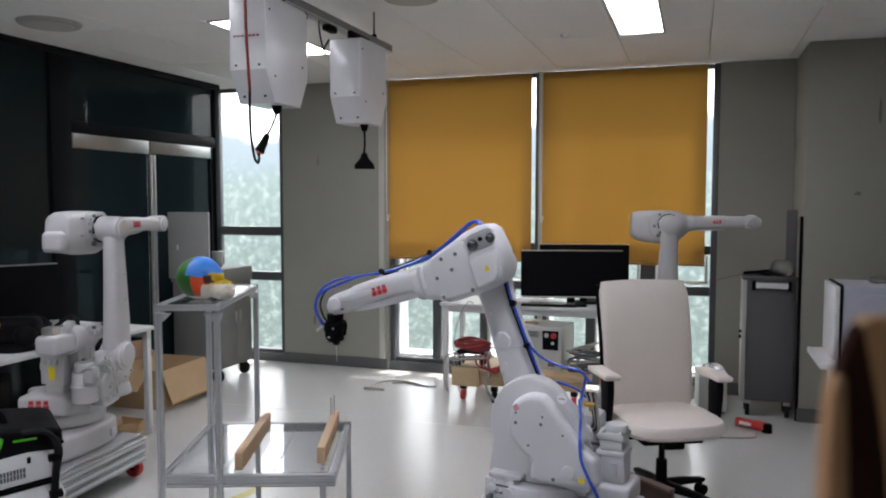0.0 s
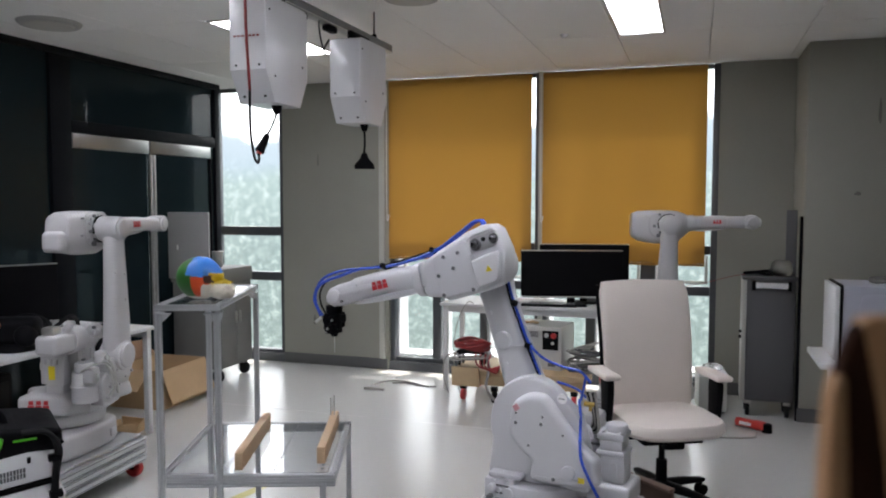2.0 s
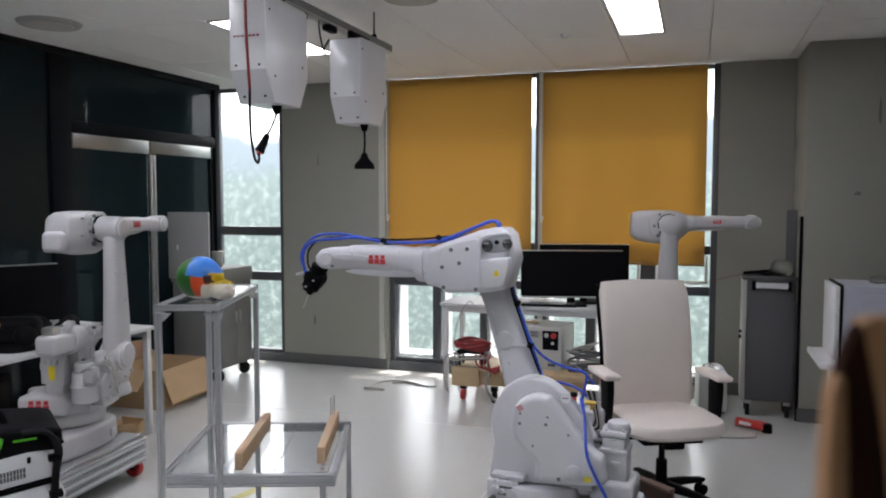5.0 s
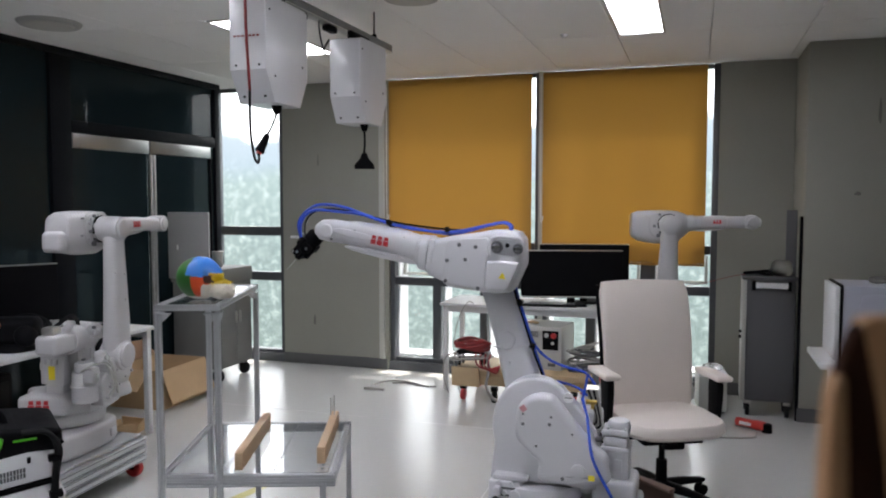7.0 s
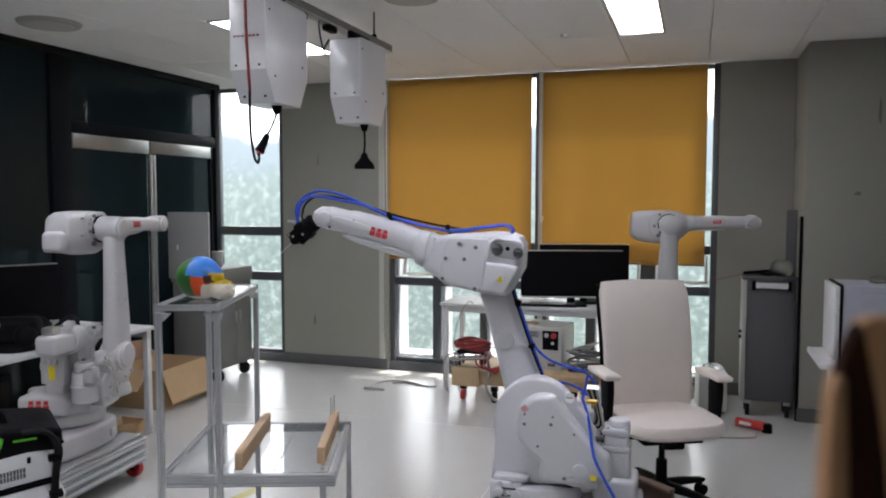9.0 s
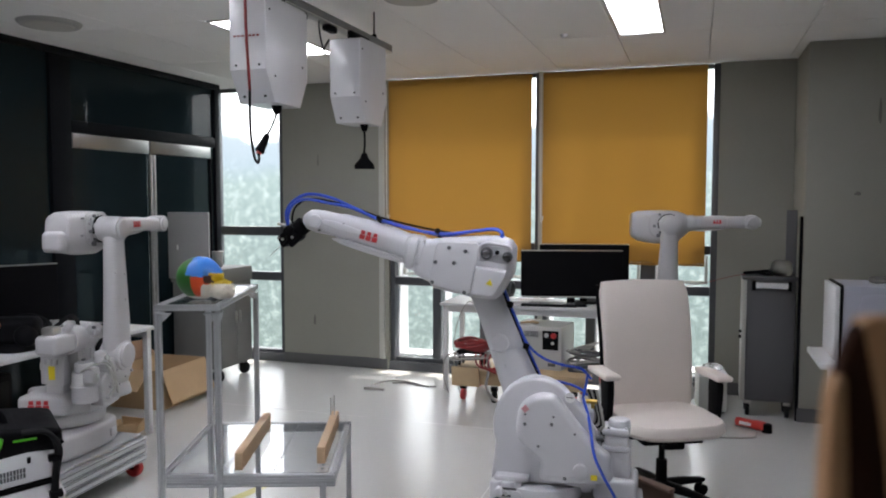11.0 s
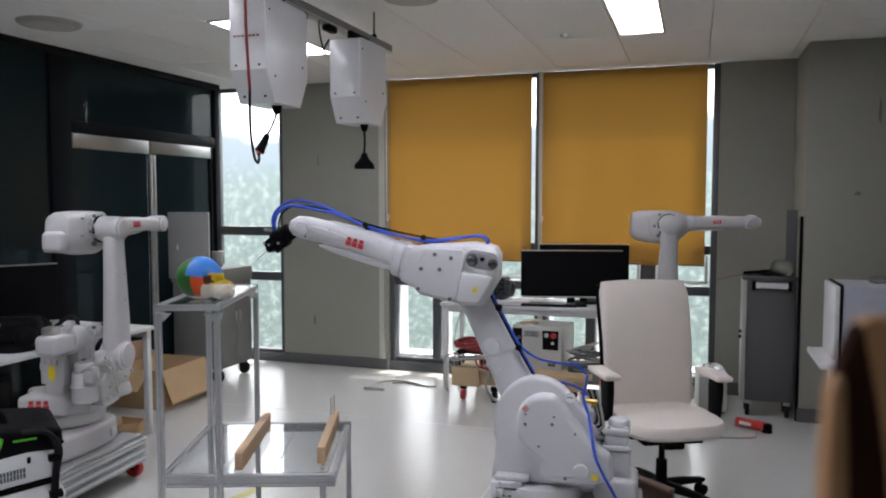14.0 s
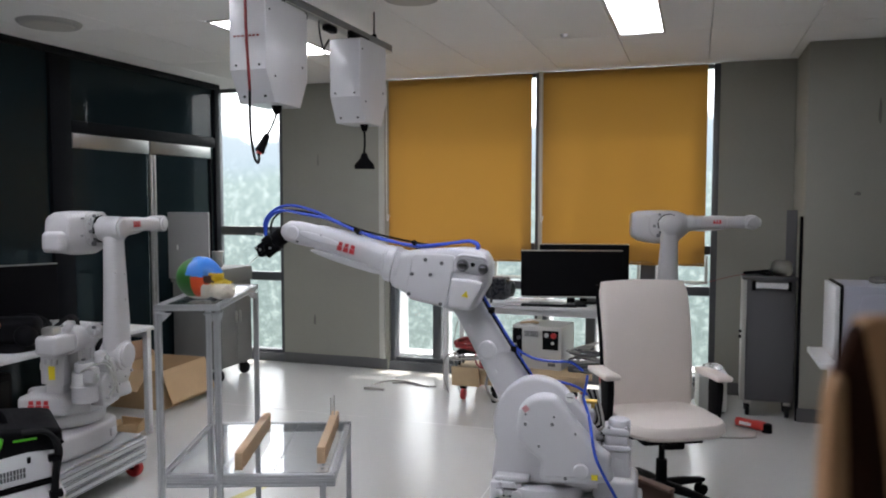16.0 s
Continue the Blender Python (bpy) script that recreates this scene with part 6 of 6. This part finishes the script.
def reel_housing(m, label):
    """Tapered below along y; hangs from the rail."""
    t = thing("reel_housing", m, label, "cable reel", "cable reel housings")
    d, w, top, bend, low = 0.355, 0.172, 2.42, 2.115, 1.985
    out = [(0, top - 0.01), (0, bend), (0.068, low), (d - 0.068, low), (d, bend), (d, top - 0.01), (d - 0.03, top), (0.03, top)]
    finish("shell", prism(B(), out, -w / 2, w / 2, 0.004, pose(0, 0, 0, 0, 0, 90)), HOUSING, t, smooth=18)
    for x in (-0.055, 0.055):
        part("screw", cyl(B(), (x, -0.004, bend + 0.018), (x, 0.002, bend + 0.018), 0.005, seg=10), BLACK, t)
        part("screw", cyl(B(), (x * 0.9, 0.048, low + 0.025), (x * 0.9, 0.056, low + 0.028), 0.005, seg=10), BLACK, t)
    for y, z in ((0.07, bend - 0.02), (d - 0.05, bend + 0.05), (0.03, top - 0.06)):
        part("screw", cyl(B(), (w / 2 - 0.002, y, z), (w / 2 + 0.003, y, z), 0.005, seg=10), BLACK, t)
    part("outlet", cyl(B(), (0.03, d / 2, low - 0.035), (0.03, d / 2, low + 0.001), 0.014, 0.024, 16), BLACK, t)
    part("hanger", box(B(), -0.012, 0.012, 0.06, d - 0.06, top - 0.002, 2.468, 0.003), BLACK, t)
    return t


t1 = reel_housing(pose(-1.768, 2.80, 0), "white sheet-metal cable reel housing with a faded red mark")
bm = B()
for k in range(7):
    box(bm, -0.062 + k * 0.018, -0.050 + k * 0.018, -0.0075, -0.0055, 2.247, 2.255)
part("red_mark", bm, mat("faded_red_print", (0.22, 0.03, 0.03), 0.5), t1, "row of small faded red bars")
t2 = reel_housing(pose(-1.752, 3.69, 0), "white sheet-metal cable reel housing under the ceiling rail")


def hanging_plugs():
    t = thing("hanging_plug", pose(-1.738, 2.977, 1.95), "black connector on a drooping cable below the reel housing", "plug", "hanging plugs")
    part("cable", tube(B(), [(0, 0, 0.005), (-0.012, -0.02, -0.05), (-0.03, -0.05, -0.11)], 0.005), BLACK, t)
    part("connector", cyl(B(), (-0.022, -0.044, -0.092), (-0.043, -0.078, -0.168), 0.013, 0.021, 16, 0.003), BLACK, t)
    part("ring", cyl(B(), (-0.043, -0.078, -0.168), (-0.046, -0.082, -0.176), 0.012, seg=14), REDP, t)
    t = thing("hanging_plug", pose(-1.722, 3.867, 1.95), "black cone-shaped plug hanging on a short black cable", "plug", "hanging plugs")
    part("cable", tube(B(), [(0, 0, 0.005), (0.002, 0, -0.06), (-0.002, 0, -0.135)], 0.006), BLACK, t)
    bm = B()
    prism(bm, [(-0.012, -0.12), (0.012, -0.12), (0.022, -0.15), (0.05, -0.18), (0.054, -0.205), (-0.05, -0.205), (-0.054, -0.185), (-0.022, -0.15)], -0.028, 0.028, 0.006, pose(0, 0, 0, 0, 0, 18))
    part("connector", bm, BLACK, t)
    c = thing("red_cable", pose(0, 0, 0), "red cable drooping from the ceiling in a black loop", "cable")
    part("upper_cable", tube(B(), [(-1.736, 2.735, CEIL), (-1.734, 2.735, 2.3), (-1.728, 2.738, 2.13), (-1.723, 2.74, 2.02)], 0.0065), REDCABLE, c)
    part("lower_cable", tube(B(), [(-1.723, 2.74, 2.02), (-1.724, 2.74, 1.93), (-1.725, 2.745, 1.85), (-1.723, 2.755, 1.79), (-1.728, 2.78, 1.745), (-1.745, 2.83, 1.733), (-1.768, 2.875, 1.752), (-1.783, 2.895, 1.775)], 0.006), BLACK, c)
    w = thing("loose_wire", pose(-1.80, 3.50, 2.45), "loose black wire dangling from the ceiling rail", "wire")
    part("wire", tube(B(), [(0, 0, 0.02), (0.0, 0, -0.02), (0.01, 0, -0.08), (0.02, 0.01, -0.13), (0.03, 0.01, -0.15)], 0.004), BLACK, w)
    part("clip", tube(B(), [(0.02, 0.01, -0.12), (0.035, 0.02, -0.09), (0.045, 0.02, -0.075)], 0.005), BLACK, w)


hanging_plugs()

floor_mark = simple("floor_tape", box(B(), -0.03, 0.03, -0.4, 0.4, 0.0005, 0.0015), mat("yellow_tape", (0.46, 0.41, 0.14), 0.5, 0, 0.2), "strip of worn yellow floor tape", "floor tape", m=pose(-2.33, 3.25, 0, 0, 0, -14))


SPK = mat("speaker_grey", (0.40, 0.40, 0.39), 0.6, 0, 0.05)


def vent(x, y, r):
    t = thing("ceiling_speaker", pose(x, y, CEIL), "round off-white ceiling speaker grille", "ceiling speaker", "round ceiling speakers")
    part("ring", cyl(B(), (0, 0, -0.022), (0, 0, -0.0005), r * 0.9, r, 40, 0.005), SPK, t)
    part("grille", cyl(B(), (0, 0, -0.027), (0, 0, -0.0225), r * 0.72, r * 0.76, 40, 0.002), TRIMP, t)


vent(-3.80, 3.81, 0.19)
vent(-1.47, 3.92, 0.16)
simple("smoke_sensor", cyl(B(), (0, 0, -0.02), (0, 0, -0.0005), 0.018, 0.03, 20), WHITE, "tiny white ceiling sensor", "sensor", m=pose(-0.85, 5.15, CEIL))


MARK = mat("wall_scuff", (0.17, 0.165, 0.15), 0.8)
for x, y, z, w, h in ((-3.45, WALL_Y, 0.43, 0.012, 0.05), (1.17, COL_Y, 2.18, 0.010, 0.09), (1.05, COL_Y, 1.62, 0.02, 0.014), (-3.40, WALL_Y, 1.95, 0.006, 0.06)):
    simple("wall_scuff", prism(B(), round_outline([(-w, -h * 0.6), (w * 0.6, -h), (w, 0.2 * h), (0, h), (-w * 0.7, h * 0.3)], 3), -0.0015, 0.0), MARK, "small dark scuff on the painted wall", "scuff", kind="structure", m=pose(x, y - 0.0005, z))


# ---------------- close to the lens ----------------
def leather_flap():
    t = thing("upholstered_panel", pose(0.0624, 0.3296, 0, 0, 0, 18.2) @ Matrix.Diagonal((1, 1, 0.9987, 1)), "tan leather covered panel edge standing close to the camera", "panel")
    part("edge", prism(B(), [(-0.0175, 0.0), (-0.0160, 1.44), (-0.0150, 1.4838), (-0.0140, 1.5057), (-0.0125, 1.5130), (-0.0105, 1.5160), (-0.0090, 1.5120), (-0.0088, 1.5057), (-0.0074, 1.4838), (-0.0055, 1.44), (-0.005, 0.0)], -0.006, 0.004, 0.0006), TANL, t)
    # dark strip fills the gap between edge and cover, its shade in the colour
    part("lining", prism(B(), [(-0.0058, 0.0), (-0.0062, 1.44), (-0.0083, 1.4838), (-0.0112, 1.5057), (-0.0112, 1.5166), (-0.0086, 1.5250), (-0.0064, 1.5306), (-0.0040, 1.5345), (-0.0027, 1.5340), (-0.0011, 1.5265), (0.0012, 1.5177), (0.0038, 1.5057), (0.0080, 1.4838), (0.0130, 1.44), (0.0140, 0.0)], -0.0055, 0.002, 0.0006), DARKL, t, "dark brown lining standing for the shaded gap")
    part("cover", prism(B(), [(0.0125, 0.0), (0.0115, 1.44), (0.0068, 1.4838), (0.0030, 1.5057), (0.0003, 1.5177), (-0.0018, 1.5274), (-0.0034, 1.5343), (-0.0019, 1.5366), (0.0020, 1.5372), (0.0170, 1.5378), (0.06, 1.538), (0.06, 0.0)], -0.006, 0.004, 0.0006), TANL, t)


leather_flap()


# ---------------- what moves ----------------
def motions():
    # seconds, turn of the column, lean of the lower arm, rise of the forearm, pitch of the tool
    rows = [
        (0, -10.1, 20.9, -17.3, -92), (0.5, -10.05, 20.8, -17.1, -92), (1, -10, 20.65, -16.4, -92), (1.5, -10.05, 20.45, -15.5, -91), (2, -10, 20.25, -14.5, -90), (2.5, -9.7, 19.9, -13.3, -89),
        (3, -8.9, 19.6, -11, -86), (3.5, -7.6, 19.4, -8.2, -81), (4, -6.5, 19.05, -5.75, -76), (5.2, -3.9, 18.4, 0.2, -62), (6.5, -1.1, 17.5, 6.7, -49), (7, -0.2, 17.15, 9, -46),
        (7.5, 0.45, 16.65, 11.2, -43), (8, 1, 16.3, 13.5, -41), (8.15, 1.1, 16.45, 13.7, -41), (8.5, 1.4, 17.1, 13.8, -41), (9, 1.65, 18.05, 13.8, -41), (10.2, 2.1, 20.4, 13.9, -40),
        (11.5, 2.45, 22.85, 14, -40), (12.5, 2.7, 24.65, 13.95, -39), (13.5, 2.8, 26.55, 14, -39), (14.5, 2.9, 28.35, 13.95, -38), (15.5, 3, 30.2, 13.95, -38), (16, 3, 31.15, 14, -38)]
    tu, lo, fo, wr = [], [], [], []
    for t, j1, j2, j3, tip in rows:
        a, b, c = joints(180, ARM, HIP, j1, j2, j3)
        w = c @ Matrix.Translation((0.712, 0.075, 0.016)) @ pose(0, 0, 0, 0, j3 - tip, 0)
        tu.append((t, a)), lo.append((t, b)), fo.append((t, c)), wr.append((t, w))
    walk(m_turret, tu)
    walk(m_lower, lo)
    walk(m_fore, fo)
    walk(wrist, wr)


motions()
